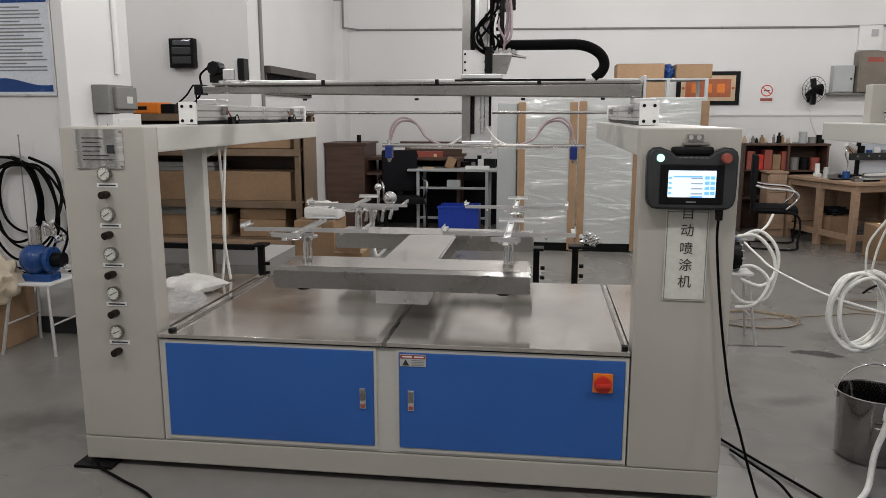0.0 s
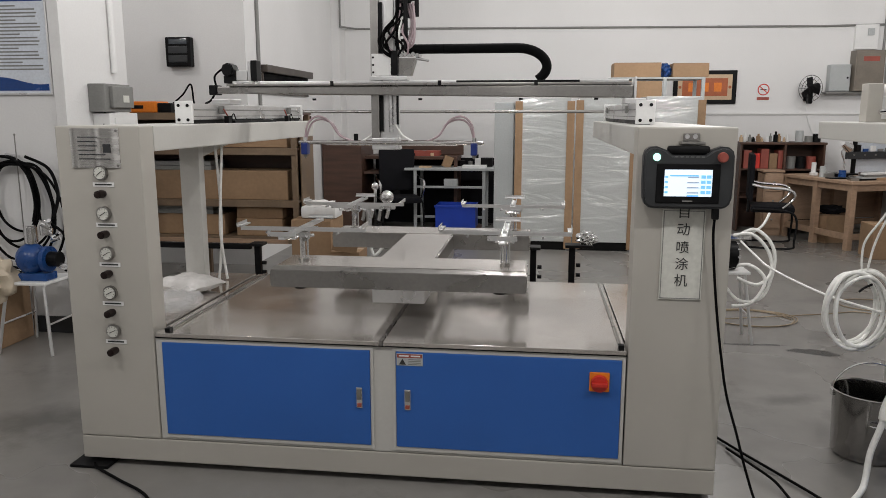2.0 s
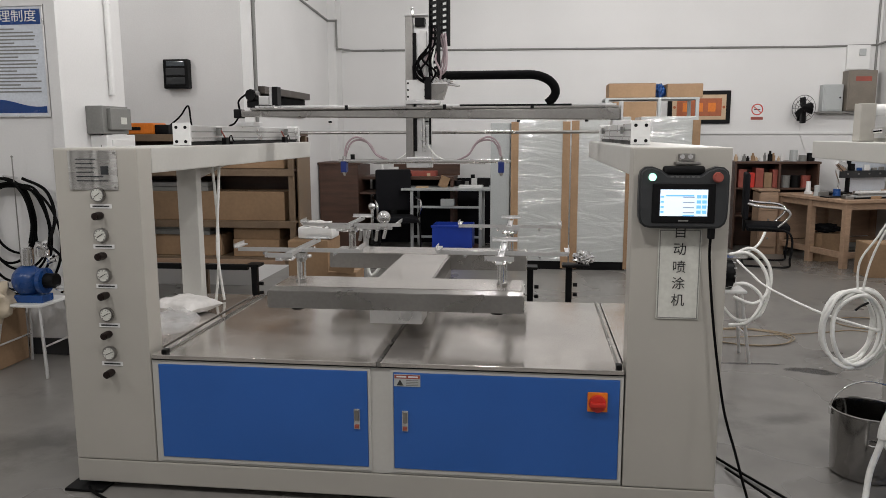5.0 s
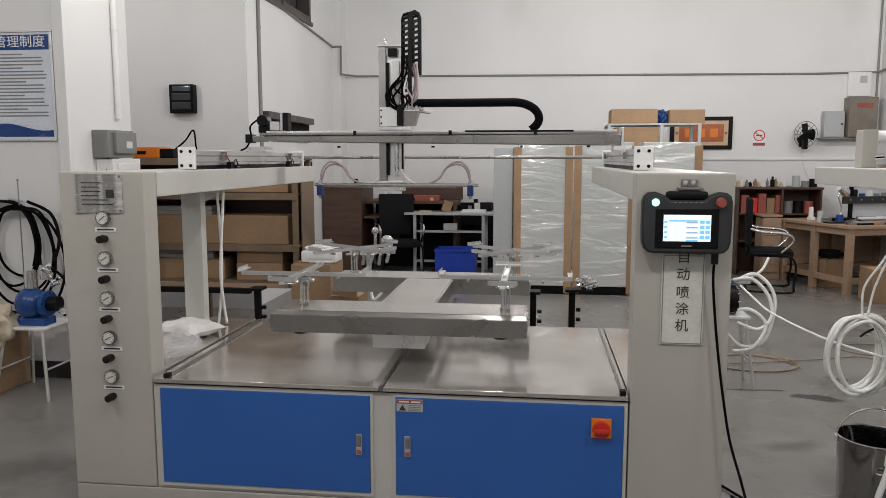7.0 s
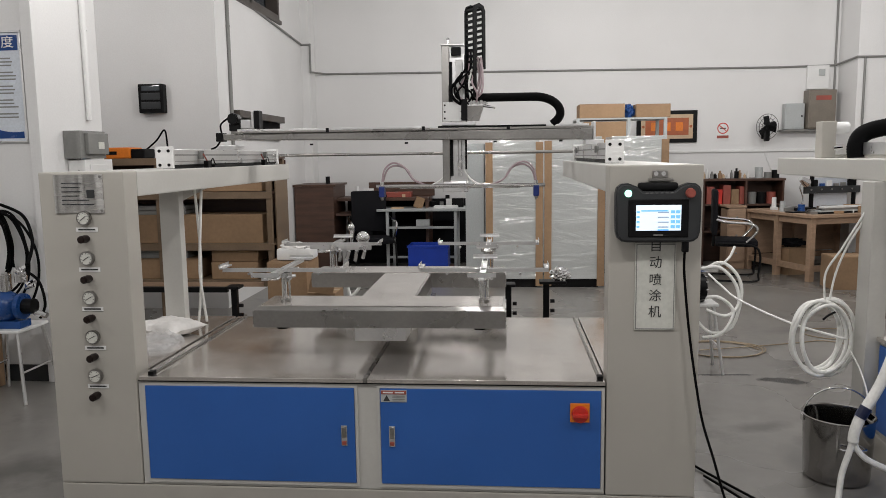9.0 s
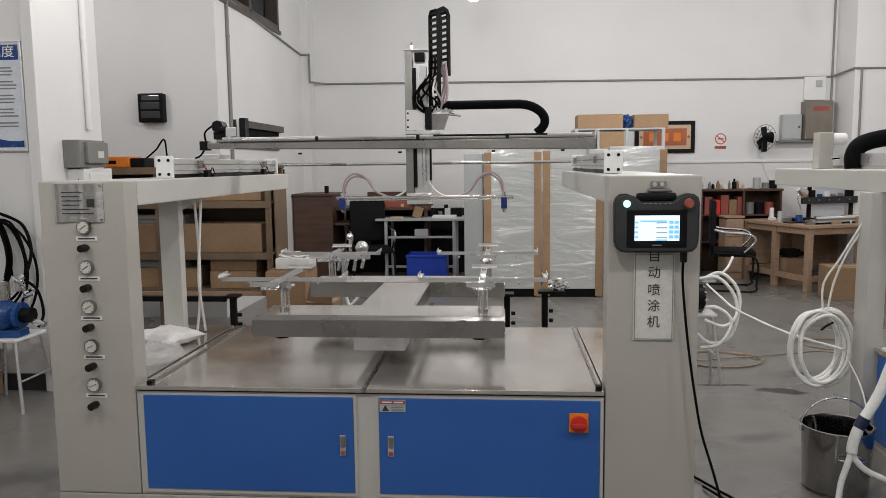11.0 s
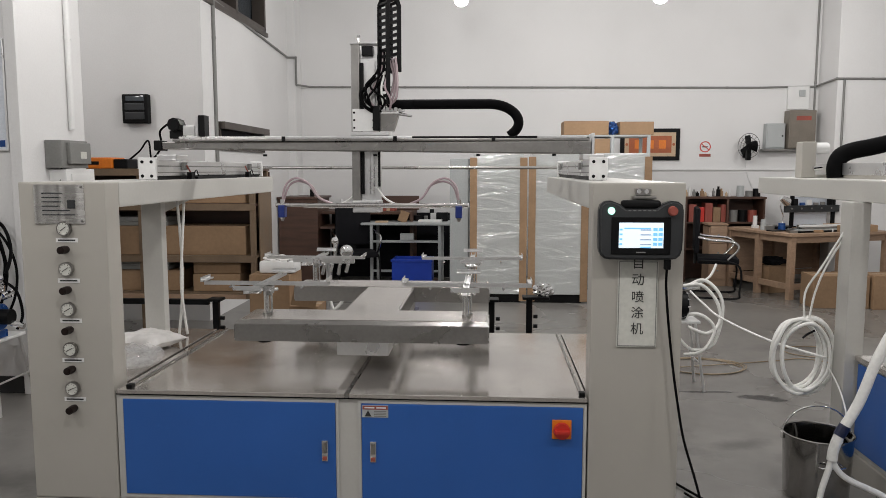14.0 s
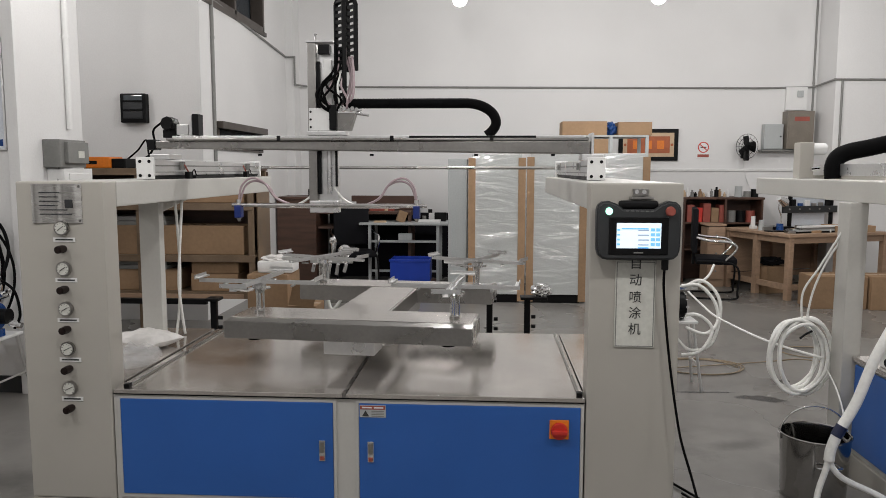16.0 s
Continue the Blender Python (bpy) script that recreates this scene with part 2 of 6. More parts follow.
def tube_bm(pts, r, n=8, k=8, closed=False, ribs=0.0, bm=None):
    own = bm is None
    b = bmesh.new()
    path = smooth_path(pts, n, closed)
    rings = []
    side = None
    for i, c in enumerate(path):
        nx = path[(i + 1) % len(path)] if (closed or i + 1 < len(path)) else c
        pv = path[i - 1] if (closed or i > 0) else c
        d = (nx - pv).normalized()
        if side is None:
            side = d.orthogonal().normalized()
        side = (side - d * side.dot(d)).normalized()
        up = d.cross(side)
        rr = r * (1 + (ribs if i % 2 else -ribs))
        rings.append([b.verts.new(c + (side * math.cos(a) + up * math.sin(a)) * rr) for a in [2 * math.pi * j / k for j in range(k)]])
    m = len(rings)
    for i in range(m if closed else m - 1):
        u, w = rings[i], rings[(i + 1) % m]
        for j in range(k):
            b.faces.new((u[j], u[(j + 1) % k], w[(j + 1) % k], w[j]))
    if not closed:
        b.faces.new(rings[0][::-1])
        b.faces.new(rings[-1])
    for f in b.faces:
        f.smooth = True
    if own:
        return b
    join(bm, b)
    return bm


def part(name, bm, material, parent=None, label="", smooth=False):
    me = bpy.data.meshes.new(name)
    if smooth:
        for f in bm.faces:
            f.smooth = True
    bm.normal_update()
    bm.to_mesh(me)
    bm.free()
    me.materials.append(material)
    if smooth:
        me.set_sharp_from_angle(angle=radians(35))
    ob = new(name, me)
    if parent is not None:
        ob.parent = parent
    if label:
        tagged(ob, label)
    return ob


def share(name, data, parent, m):
    ob = new(name, data)
    ob.parent = parent
    ob.matrix_basis = m
    return ob


def thing(name, label, category, at=(0, 0, 0), rz=0, group="", kind=""):
    ob = new(name)
    ob.matrix_basis = pose(*at, 0, 0, rz)
    return tagged(ob, label, category, group, kind)


def structure(name, bm, material, label, category):
    return tagged(part(name, bm, material), label, category, kind="structure")


def text_bm(words, size, m, depth=0.0008):
    cu = bpy.data.curves.new("text", "FONT")
    cu.body, cu.size, cu.extrude = words, size, depth
    cu.align_x, cu.align_y = "CENTER", "CENTER"
    ob = bpy.data.objects.new("text", cu)
    scene.collection.objects.link(ob)
    me = bpy.data.meshes.new_from_object(ob.evaluated_get(bpy.context.evaluated_depsgraph_get()))
    bm = bmesh.new()
    bm.from_mesh(me)
    bmesh.ops.transform(bm, matrix=m, verts=bm.verts)
    bpy.data.objects.remove(ob)
    bpy.data.curves.remove(cu)
    bpy.data.meshes.remove(me)
    return bm


FRONT = pose(0, 0, 0, 90, 0, 0)

# ---- the room ----
BACK_Y, SIDE_X = 7.93, -2.28
structure("floor", box_bm(-7, 9.5, -7, 8.2, -0.1, 0), FLOOR, "grey epoxy workshop floor with scuffs and oil stains", "floor")
structure("ceiling", box_bm(-7, 9.5, -7, 8.2, 4.6, 4.7), CEIL, "plain pale workshop ceiling", "ceiling")
structure("wall_back", box_bm(SIDE_X - 0.2, 9.5, BACK_Y, BACK_Y + 0.2, 0, 4.6), WALL, "white painted back wall", "wall")
structure("wall_recess", box_bm(-7, SIDE_X - 0.2, 4.44, 4.64, 0, 4.6), WALL, "white wall behind the storage rack", "wall")
structure("wall_partition", box_bm(-7, -2.62, 1.9, 2.05, 0, 4.6), WALL, "white partition wall with a framed notice", "wall")
structure("wall_far", box_bm(-7, 9.5, -7.2, -7, 0, 4.6), WALL, "plain closing wall", "wall")
structure("wall_outer", box_bm(9.5, 9.7, -7, 8.2, 0, 4.6), WALL, "plain closing side wall", "wall")
structure("wall_entry", box_bm(-7.2, -7, -7, 4.64, 0, 4.6), WALL, "plain closing side wall", "wall")
structure("column_partition", box_bm(-2.62, -2.54, 1.86, 2.66, 0, 4.6, 0.004), WALL, "white square column", "column")
structure("column_back", box_bm(5.2, 6.2, 7.35, BACK_Y, 0, 4.6, 0.006), WALL, "white square column", "column")
structure("column_corner", box_bm(-2.4, SIDE_X + 0.12, 7.62, BACK_Y, 0, 4.6, 0.006), WALL, "shallow white corner pier", "column")
# side wall with its high window opening
sw = bmesh.new()
WY0, WY1, WZ0, WZ1 = 4.55, 6.62, 3.3, 4.3
for y0, y1, z0, z1 in ((4.44, WY0, 0, 4.6), (WY1, BACK_Y + 0.2, 0, 4.6), (WY0, WY1, 0, WZ0), (WY0, WY1, WZ1, 4.6)):
    box_bm(SIDE_X - 0.2, SIDE_X, y0, y1, z0, z1, bm=sw)
structure("wall_side", sw, WALL, "white side wall with a high window", "wall")
win = tagged(part("window_1", box_bm(SIDE_X - 0.17, SIDE_X - 0.16, WY0, WY1, WZ0, WZ1), GLASSD), "high dark window in a bronze metal frame", "window", kind="structure")
wf = bmesh.new()
for y0, y1, z0, z1 in ((WY0, WY1, WZ0, WZ0 + 0.06), (WY0, WY1, WZ1 - 0.06, WZ1), (WY0, WY0 + 0.06, WZ0, WZ1), (WY1 - 0.06, WY1, WZ0, WZ1), (5.5, 5.56, WZ0, WZ1)):
    box_bm(SIDE_X - 0.15, SIDE_X + 0.01, y0, y1, z0, z1, 0.003, bm=wf)
part("window_frame", wf, BROWNFR, win)
part("window_sill", box_bm(SIDE_X - 0.16, SIDE_X + 0.03, WY0 - 0.05, WY1 + 0.03, WZ0 - 0.05, WZ0, 0.004), BROWNFR, win)
structure("baseboard", box_bm(-7, -2.58, 1.885, 1.9, 0, 0.12, 0.003), SKIRT, "dark skirting at the foot of the wall", "skirting")
structure("trim", box_bm(0.5, 5.2, BACK_Y - 0.025, BACK_Y, 1.55, 1.585, 0.003), WHITE, "white cable trunking along the back wall", "trunking")


def conduit(name, pts, r=0.014, label="thin grey conduit pipe fixed to the wall", m=None):
    ob = thing(name, label, "conduit")
    for a, b in zip(pts[:-1], pts[1:]):
        run = part("pipe", cyl_bm(a, b, r, n=12), m or GREYBOX, ob, smooth=True)
        a, b = Vector(a), Vector(b)
        n = int((b - a).length / 0.9)
        for k in range(n):
            c = a + (b - a) * ((k + 0.5) / n)
            d = (b - a).normalized() * 0.012
            part("clip", cyl_bm(c - d, c + d, r * 1.2, n=12), m or GREYBOX, run)
    for a in pts[1:-1]:
        part("elbow", ball_bm(a, r * 1.2, sub=2), m or GREYBOX, ob, smooth=True)
    return ob


CY = BACK_Y - 0.016
conduit("conduit", [(SIDE_X + 0.016, 4.75, 4.5), (SIDE_X + 0.016, 4.75, 0.3)], 0.02)
conduit("conduit", [(SIDE_X + 0.016, 4.46, 3.33), (SIDE_X + 0.016, 7.6, 3.14), (SIDE_X + 0.136, 7.6, 3.14), (SIDE_X + 0.136, 7.6, 2.76), (-2.0, CY, 2.76), (4.4, CY, 2.71), (5.15, CY, 2.72), (5.18, 7.33, 2.76), (6.1, 7.33, 2.75)])
conduit("conduit", [(5.15, CY, 4.5), (5.15, CY, 2.2)])
conduit("conduit", [(5.28, 7.33, 2.75), (5.28, 7.33, 1.2)])
conduit("conduit", [(-2.518, 2.45, 4.55), (-2.518, 2.45, 1.86)], 0.022, "white vertical pipe on the column", WHITE)


def high_bay_lamp(x, y):
    ob = thing("ceiling_lamp", "lit white pendant workshop lamp of a partly assumed ceiling grid", "lamp", (x, y, LAMP_Z), group="ceiling lamps")
    part("shade", cyl_bm((0, 0, 0.05), (0, 0, 0.13), 0.1, 0.05, 24, cap=False), WHITE, ob, smooth=True)
    part("bulb", ball_bm((0, 0, 0.0), 0.075, (1, 1, 0.8)), LAMP, ob, smooth=True)
    part("rod", cyl_bm((0, 0, 0.13), (0, 0, 4.6 - LAMP_Z), 0.008, n=8), GREYBOX, ob)


for lx, ly in LAMP_SPOTS:
    high_bay_lamp(lx, ly)
    ld = bpy.data.lights.new("lamp_light", "POINT")
    # The lamp at (-1.8, 1.9) is an unseen fill, cut to 0.22.
    ld.shadow_soft_size, ld.energy, ld.color = 0.1, LAMP_W[ly] * (0.22 if ly == 1.9 and lx < 0 else 1.0), (1.0, 0.975, 0.96)
    lo = new("lamp_light", ld)
    lo.matrix_basis = pose(lx, ly, LAMP_Z - 0.19)


# ---- the painting machine ----
mc = thing("painting_machine", "grey painted steel coating machine with blue cabinet doors on the floor", "machine")


def side_frame(sx):
    """One portal side: front pillar, rear post, long top beam."""
    out, inn = (-1.36, -0.985) if sx < 0 else (1.39, 1.025)
    x0, x1 = min(out, inn), max(out, inn)
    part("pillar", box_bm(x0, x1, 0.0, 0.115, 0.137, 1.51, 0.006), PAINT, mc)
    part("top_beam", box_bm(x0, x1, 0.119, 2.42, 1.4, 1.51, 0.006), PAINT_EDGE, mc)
    pin = inn + sx * 0.15
    a, b = min(pin, pin + sx * 0.11), max(pin, pin + sx * 0.11)
    part("rear_post", box_bm(a, b, 0.85, 0.91, 0.632, 1.4, 0.005), PAINT_EDGE, mc)
    g = bmesh.new()
    v = [g.verts.new(c) for c in ((a + 0.01, 0.91, 1.4), (a + 0.01, 0.91, 1.33), (a + 0.01, 1.36, 1.4), (b - 0.01, 0.91, 1.4), (b - 0.01, 0.91, 1.33), (b - 0.01, 1.36, 1.4))]
    for f in ((0, 1, 2), (5, 4, 3), (0, 3, 4, 1), (1, 4, 5, 2), (2, 5, 3, 0)):
        g.faces.new([v[i] for i in f])
    part("gusset", g, PAINT, mc)
    # linear rail on the beam
    rx = inn + sx * 0.07
    a, b = min(rx, rx + sx * 0.075), max(rx, rx + sx * 0.075)
    rail = part("linear_rail", box_bm(a, b, 0.64, 2.36, 1.53, 1.61, 0.003), ALU, mc)
    part("rail_groove", box_bm(a - 0.002, b + 0.002, 0.66, 2.34, 1.576, 1.583), GREYBOX, rail)
    part("rail_groove", box_bm(a - 0.002, b + 0.002, 0.66, 2.34, 1.545, 1.549), GREYBOX, rail)
    part("rail_foot", box_bm(a + 0.01, b - 0.01, 0.66, 2.34, 1.51, 1.53), BLACK, rail)
    for y in (0.62, 2.36):
        pl = part("end_block", box_bm(a - 0.006, b + 0.006, y, y + 0.02, 1.512, 1.622, 0.003), WHITE, rail)
        for hx in (a + 0.014, b - 0.014):
            for hz in (1.53, 1.6):
                part("screw", cyl_bm((hx, y - 0.003, hz), (hx, y + 0.002, hz), 0.008, n=10), BLACK, rail)
    for y in (0.95, 2.05):
        part("sensor", box_bm(inn + sx * 0.052, inn + sx * 0.066, y, y + 0.03, 1.562, 1.598, 0.003), GREYBOX, rail)
    for y in ((0.98, 1.95) if sx < 0 else ()):
        part("limit_switch", box_bm(inn + sx * 0.03, inn + sx * 0.05, y, y + 0.05, 1.512, 1.545, 0.003), BLACK, rail)
        part("switch_tip", cyl_bm((inn + sx * 0.04, y + 0.02, 1.545), (inn + sx * 0.045, y - 0.02, 1.585), 0.004, n=8), DRED, rail)
        part("switch_wire", tube_bm([(inn + sx * 0.04, y + 0.05, 1.53), (inn + sx * 0.036, y + 0.09, 1.56), (inn + sx * 0.036, y + 0.12, 1.53), (inn + sx * 0.04, y + 0.2, 1.516)], 0.003, n=5, k=6), RUBBER, rail)
    if sx < 0:
        part("wire_duct", box_bm(min(inn + sx * 0.02, inn + sx * 0.045), max(inn + sx * 0.02, inn + sx * 0.045), 1.05, 1.7, 1.5105, 1.524, 0.002), BLACK, rail)
    part("rear_sprocket", cyl_bm(((a + b) / 2, 2.365, 1.575), ((a + b) / 2, 2.43, 1.575), 0.035, n=16), STEEL_DARK, rail)


side_frame(-1)
side_frame(1)
part("sync_shaft", cyl_bm((-1.05, 2.4, 1.575), (1.09, 2.4, 1.575), 0.011, n=12), STEEL_DARK, mc)
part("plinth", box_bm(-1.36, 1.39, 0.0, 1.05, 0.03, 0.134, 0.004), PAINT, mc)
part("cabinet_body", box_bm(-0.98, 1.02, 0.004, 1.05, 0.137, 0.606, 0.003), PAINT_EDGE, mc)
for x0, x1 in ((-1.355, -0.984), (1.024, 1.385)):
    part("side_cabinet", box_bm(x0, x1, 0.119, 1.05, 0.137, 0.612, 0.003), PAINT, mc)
    part("side_ledge", box_bm(x0, x1, 0.119, 1.2, 0.615, 0.632, 0.003), TABLE, mc)
for x0, x1 in ((-0.968, 0.012), (0.03, 1.018)):
    part("table_plate", box_bm(x0, x1, -0.012, 1.2, 0.612, 0.63, 0.002), TABLE, mc, "reflective stainless table plate with smears")
part("table_gasket", box_bm(-0.975, 1.02, -0.006, 1.18, 0.606, 0.6115), RUBBER, mc)
for x in (-0.918, 0.998):
    part("table_edge_rail", box_bm(x - 0.005, x + 0.005, 0.03, 1.2, 0.631, 0.64, 0.002), STEEL_DARK, mc)
    part("corner_stop", box_bm(x - 0.012, x + 0.012, -0.005, 0.028, 0.631, 0.65, 0.003), BLACK, mc)
part("seam_lip", box_bm(0.014, 0.028, -0.01, 1.18, 0.612, 0.633), STEEL_DARK, mc)
for x0, x1, lx in ((-0.947, -0.029, -0.075), (0.082, 1.003, 0.131)):
    d = part("cabinet_door", box_bm(x0, x1, -0.006, 0.003, 0.167, 0.587, 0.003), BLUE, mc, "blue painted cabinet door")
    part("latch_plate", box_bm(lx - 0.013, lx + 0.013, -0.011, -0.0065, 0.335, 0.425, 0.002), CHROME, d)
    part("latch_lever", box_bm(lx - 0.009, lx + 0.009, -0.018, -0.011, 0.372, 0.42, 0.002), STEEL_DARK, d)
    part("latch_button", box_bm(lx - 0.009, lx + 0.009, -0.016, -0.011, 0.34, 0.356, 0.002), DRED, d)
    g = bmesh.new()
    for a, b, c, e in ((x0 - 0.014, x1 + 0.014, 0.588, 0.604), (x0 - 0.014, x1 + 0.014, 0.15, 0.166), (x0 - 0.014, x0 - 0.002, 0.166, 0.588), (x1 + 0.002, x1 + 0.014, 0.166, 0.588)):
        box_bm(a, b, -0.002, 0.003, c, e, bm=g)
    part("door_frame", g, PAINT_EDGE, mc)
wl = part("warning_label", box_bm(0.086, 0.196, -0.0085, -0.0068, 0.53, 0.582), LGREY, mc, "small white safety label with a red header")
part("label_header", box_bm(0.088, 0.194, -0.0095, -0.0086, 0.564, 0.58), DRED, wl)
tri = bmesh.new()
tri.faces.new([tri.verts.new(c) for c in ((0.096, -0.0092, 0.534), (0.126, -0.0092, 0.534), (0.111, -0.0092, 0.56))])
part("triangle", tri, INK, wl)
for i in range(4):
    part("text_bar", box_bm(0.136, 0.188, -0.0092, -0.0086, 0.534 + i * 0.007, 0.537 + i * 0.007), GREYBOX, wl)
for i in range(2):
    part("text_bar", box_bm(0.096 + 0.05 * i, 0.138 + 0.048 * i, -0.0102, -0.0096, 0.569, 0.575), WHITE, wl)
sw_ = part("main_switch", box_bm(0.876, 0.956, -0.014, -0.0065, 0.455, 0.537, 0.004), ORANGE, mc, "orange and red rotary main switch")
part("switch_dial", cyl_bm((0.916, -0.014, 0.492), (0.916, -0.03, 0.492), 0.035, 0.033, 28), RED, sw_, smooth=True)
part("switch_grip", box_bm(0.884, 0.948, -0.045, -0.03, 0.483, 0.501, 0.004), RED, sw_)

# nameplate, gauges and regulators on the front pillar
def bent_plate_bm(x0, x1, z0, z1, n=36):
    """Thin sheet that is not quite flat across its width."""
    g = bmesh.new()
    rows = []
    for i in range(n + 1):
        u = i / n
        y = -0.0052 - 0.0024 * math.sin(u * 9.5 + 0.6) - 0.0007 * math.sin(u * 23)
        x = x0 + (x1 - x0) * u
        rows.append([g.verts.new(p) for p in ((x, y, z0), (x, y, z1), (x, -0.0012, z1), (x, -0.0012, z0))])
    for a, b in zip(rows[:-1], rows[1:]):
        for k in range(4):
            g.faces.new((a[k], b[k], b[(k + 1) % 4], a[(k + 1) % 4]))
    g.faces.new(rows[0])
    g.faces.new(rows[-1][::-1])
    bmesh.ops.recalc_face_normals(g, faces=g.faces)
    return g


np_ = part("nameplate", bent_plate_bm(-1.29, -1.075, 1.337, 1.5), PLATE, mc, "brushed metal nameplate with engraved lines", smooth=True)
for i in range(6):
    part("engraved_bar", box_bm(-1.255, -1.255 + (0.09, 0.075, 0.085, 0.07, 0.12, 0.14)[i], -0.0092, -0.0086, 1.462 - i * 0.018, 1.466 - i * 0.018), DARK, np_)
part("engraved_square", box_bm(-1.145, -1.112, -0.0092, -0.0086, 1.4, 1.435), DARK, np_)
for sx in (-1.28, -1.085):
    for sz in (1.347, 1.49):
        part("screw", cyl_bm((sx, -0.0075, sz), (sx, -0.004, sz), 0.005, n=10), STEEL_DARK, np_)


def pressure_gauge(z, k):
    g = part("pressure_gauge", cyl_bm((-1.163, -0.018, z), (-1.163, -0.001, z), 0.031, n=32, bevel=0.002), STEEL_DARK, mc, smooth=True)
    part("dial", cyl_bm((-1.163, -0.0195, z), (-1.163, -0.0182, z), 0.025, n=28), PAPER, g)
    b = box_bm(-0.016, 0.016, -0.001, 0.0, -0.0014, 0.0014)
    bmesh.ops.transform(b, matrix=pose(-1.163, -0.0202, z, 0, -36 + 3 * k, 0), verts=b.verts)
    part("needle", b, INK, g)
    t = bmesh.new()
    for i in range(9):
        a = radians(-135 + 270 * i / 8)
        q = box_bm(-0.001, 0.001, -0.0006, 0, 0.019, 0.0235)
        bmesh.ops.transform(q, matrix=pose(-1.163, -0.02, z, 0, math.degrees(a), 0), verts=q.verts)
        join(t, q)
    part("scale_ticks", t, INK, g)
    lp = part("label_plate", box_bm(-1.206, -1.111, -0.003, -0.0012, z - 0.058, z - 0.04), WHITE, mc)
    part("text_bar", box_bm(-1.196, -1.121, -0.0042, -0.0032, z - 0.052, z - 0.046), INK, lp)
    kb = part("regulator_knob", cyl_bm((-1.163, -0.05, z - 0.088), (-1.163, -0.012, z - 0.088), 0.0155, 0.0175, 20, bevel=0.003), KNOB, mc, smooth=True)
    part("collar", cyl_bm((-1.163, -0.012, z - 0.088), (-1.163, -0.001, z - 0.088), 0.015, n=16), KNOB, kb)


for k in range(5):
    pressure_gauge(1.316 - 0.1715 * k, k)

# operator panel
g = bmesh.new()
outline = [(1.042, 1.243), (1.05, 1.218), (1.067, 1.204), (1.09, 1.2), (1.35, 1.2), (1.373, 1.204), (1.39, 1.218), (1.398, 1.243), (1.4, 1.3), (1.4, 1.405), (1.394, 1.426), (1.376, 1.44), (1.347, 1.443), (1.312, 1.43), (1.285, 1.41), (1.155, 1.41), (1.128, 1.43), (1.093, 1.443), (1.064, 1.44), (1.046, 1.426), (1.04, 1.405), (1.04, 1.3)]
face = g.faces.new([g.verts.new((x, -0.03, z)) for x, z in outline])
ext = bmesh.ops.extrude_face_region(g, geom=[face])["geom"]
bmesh.ops.translate(g, vec=(0, -0.045, 0), verts=[q for q in ext if isinstance(q, bmesh.types.BMVert)])
bmesh.ops.recalc_face_normals(g, faces=g.faces)
bmesh.ops.bevel(g, geom=[e for e in g.edges if abs(e.verts[0].co.y - e.verts[1].co.y) < 0.001 and e.verts[0].co.y < -0.05], offset=0.009, segments=3, affect="EDGES")
op = part("operator_panel", g, DARK, mc, "dark handheld operator panel with a lit touch screen", smooth=True)
part("grip", box_bm(1.135, 1.305, -0.066, -0.034, 1.41, 1.445, 0.015, seg=4), BLACK, op, smooth=True)
part("bezel", box_bm(1.093, 1.346, -0.079, -0.072, 1.222, 1.377, 0.004), BLACK, op)
sc = part("screen", box_bm(1.125, 1.314, -0.081, -0.0795, 1.25, 1.354), SCREEN, op)
part("screen_header", box_bm(1.146, 1.26, -0.0822, -0.0815, 1.328, 1.334), SCRBLUE, sc)
for i in range(4):
    z = 1.322 - i * 0.02
    part("text_bar", box_bm(1.127, 1.14, -0.0822, -0.0815, z, z + 0.008), SCRBLUE, sc)
    part("value_field", box_bm(1.216, 1.262, -0.0822, -0.0815, z, z + 0.005), SCRGREY, sc)
    for j in range(2):
        part("key", box_bm(1.27 + 0.022 * j, 1.288 + 0.022 * j, -0.0822, -0.0815, z - 0.002, z + 0.011), SCRBLUE, sc)
part("status_bar", box_bm(1.216, 1.262, -0.0822, -0.0815, 1.25, 1.256), SCRBLUE, sc)
part("text_bar", box_bm(1.2, 1.24, -0.0802, -0.0792, 1.229, 1.234), GREYBOX, op)
for i in range(6):
    part("text_bar", box_bm(1.165 + i * 0.021, 1.177 + i * 0.021, -0.0712, -0.0702, 1.399, 1.404), GREYBOX, op)
part("start_button", cyl_bm((1.091, -0.084, 1.402), (1.091, -0.074, 1.402), 0.015, n=24), GREENL, op, "lit green push button")
part("stop_button", cyl_bm((1.35, -0.1, 1.402), (1.35, -0.075, 1.402), 0.018, 0.021, 24, bevel=0.003), DRED, op, "red mushroom stop button", smooth=True)
pivot = Vector((1.043, 0, 1.41))
op.matrix_basis = Matrix.Translation(pivot) @ Matrix.Diagonal((0.905, 1, 0.95, 1)) @ Matrix.Translation(-pivot)
part("hanger_bracket", box_bm(1.175, 1.265, -0.05, -0.001, 1.447, 1.458, 0.003), STEEL_DARK, mc)
part("hanger_plate", box_bm(1.19, 1.25, -0.012, -0.001, 1.459, 1.488, 0.003), STEEL_DARK, mc)
for x in (1.203, 1.232):
    part("screw", cyl_bm((x, -0.016, 1.476), (x, -0.011, 1.476), 0.009, n=12), CHROME, mc)
part("cable_plug", box_bm(1.3, 1.325, -0.065, -0.04, 1.17, 1.215, 0.005), BLACK, mc)
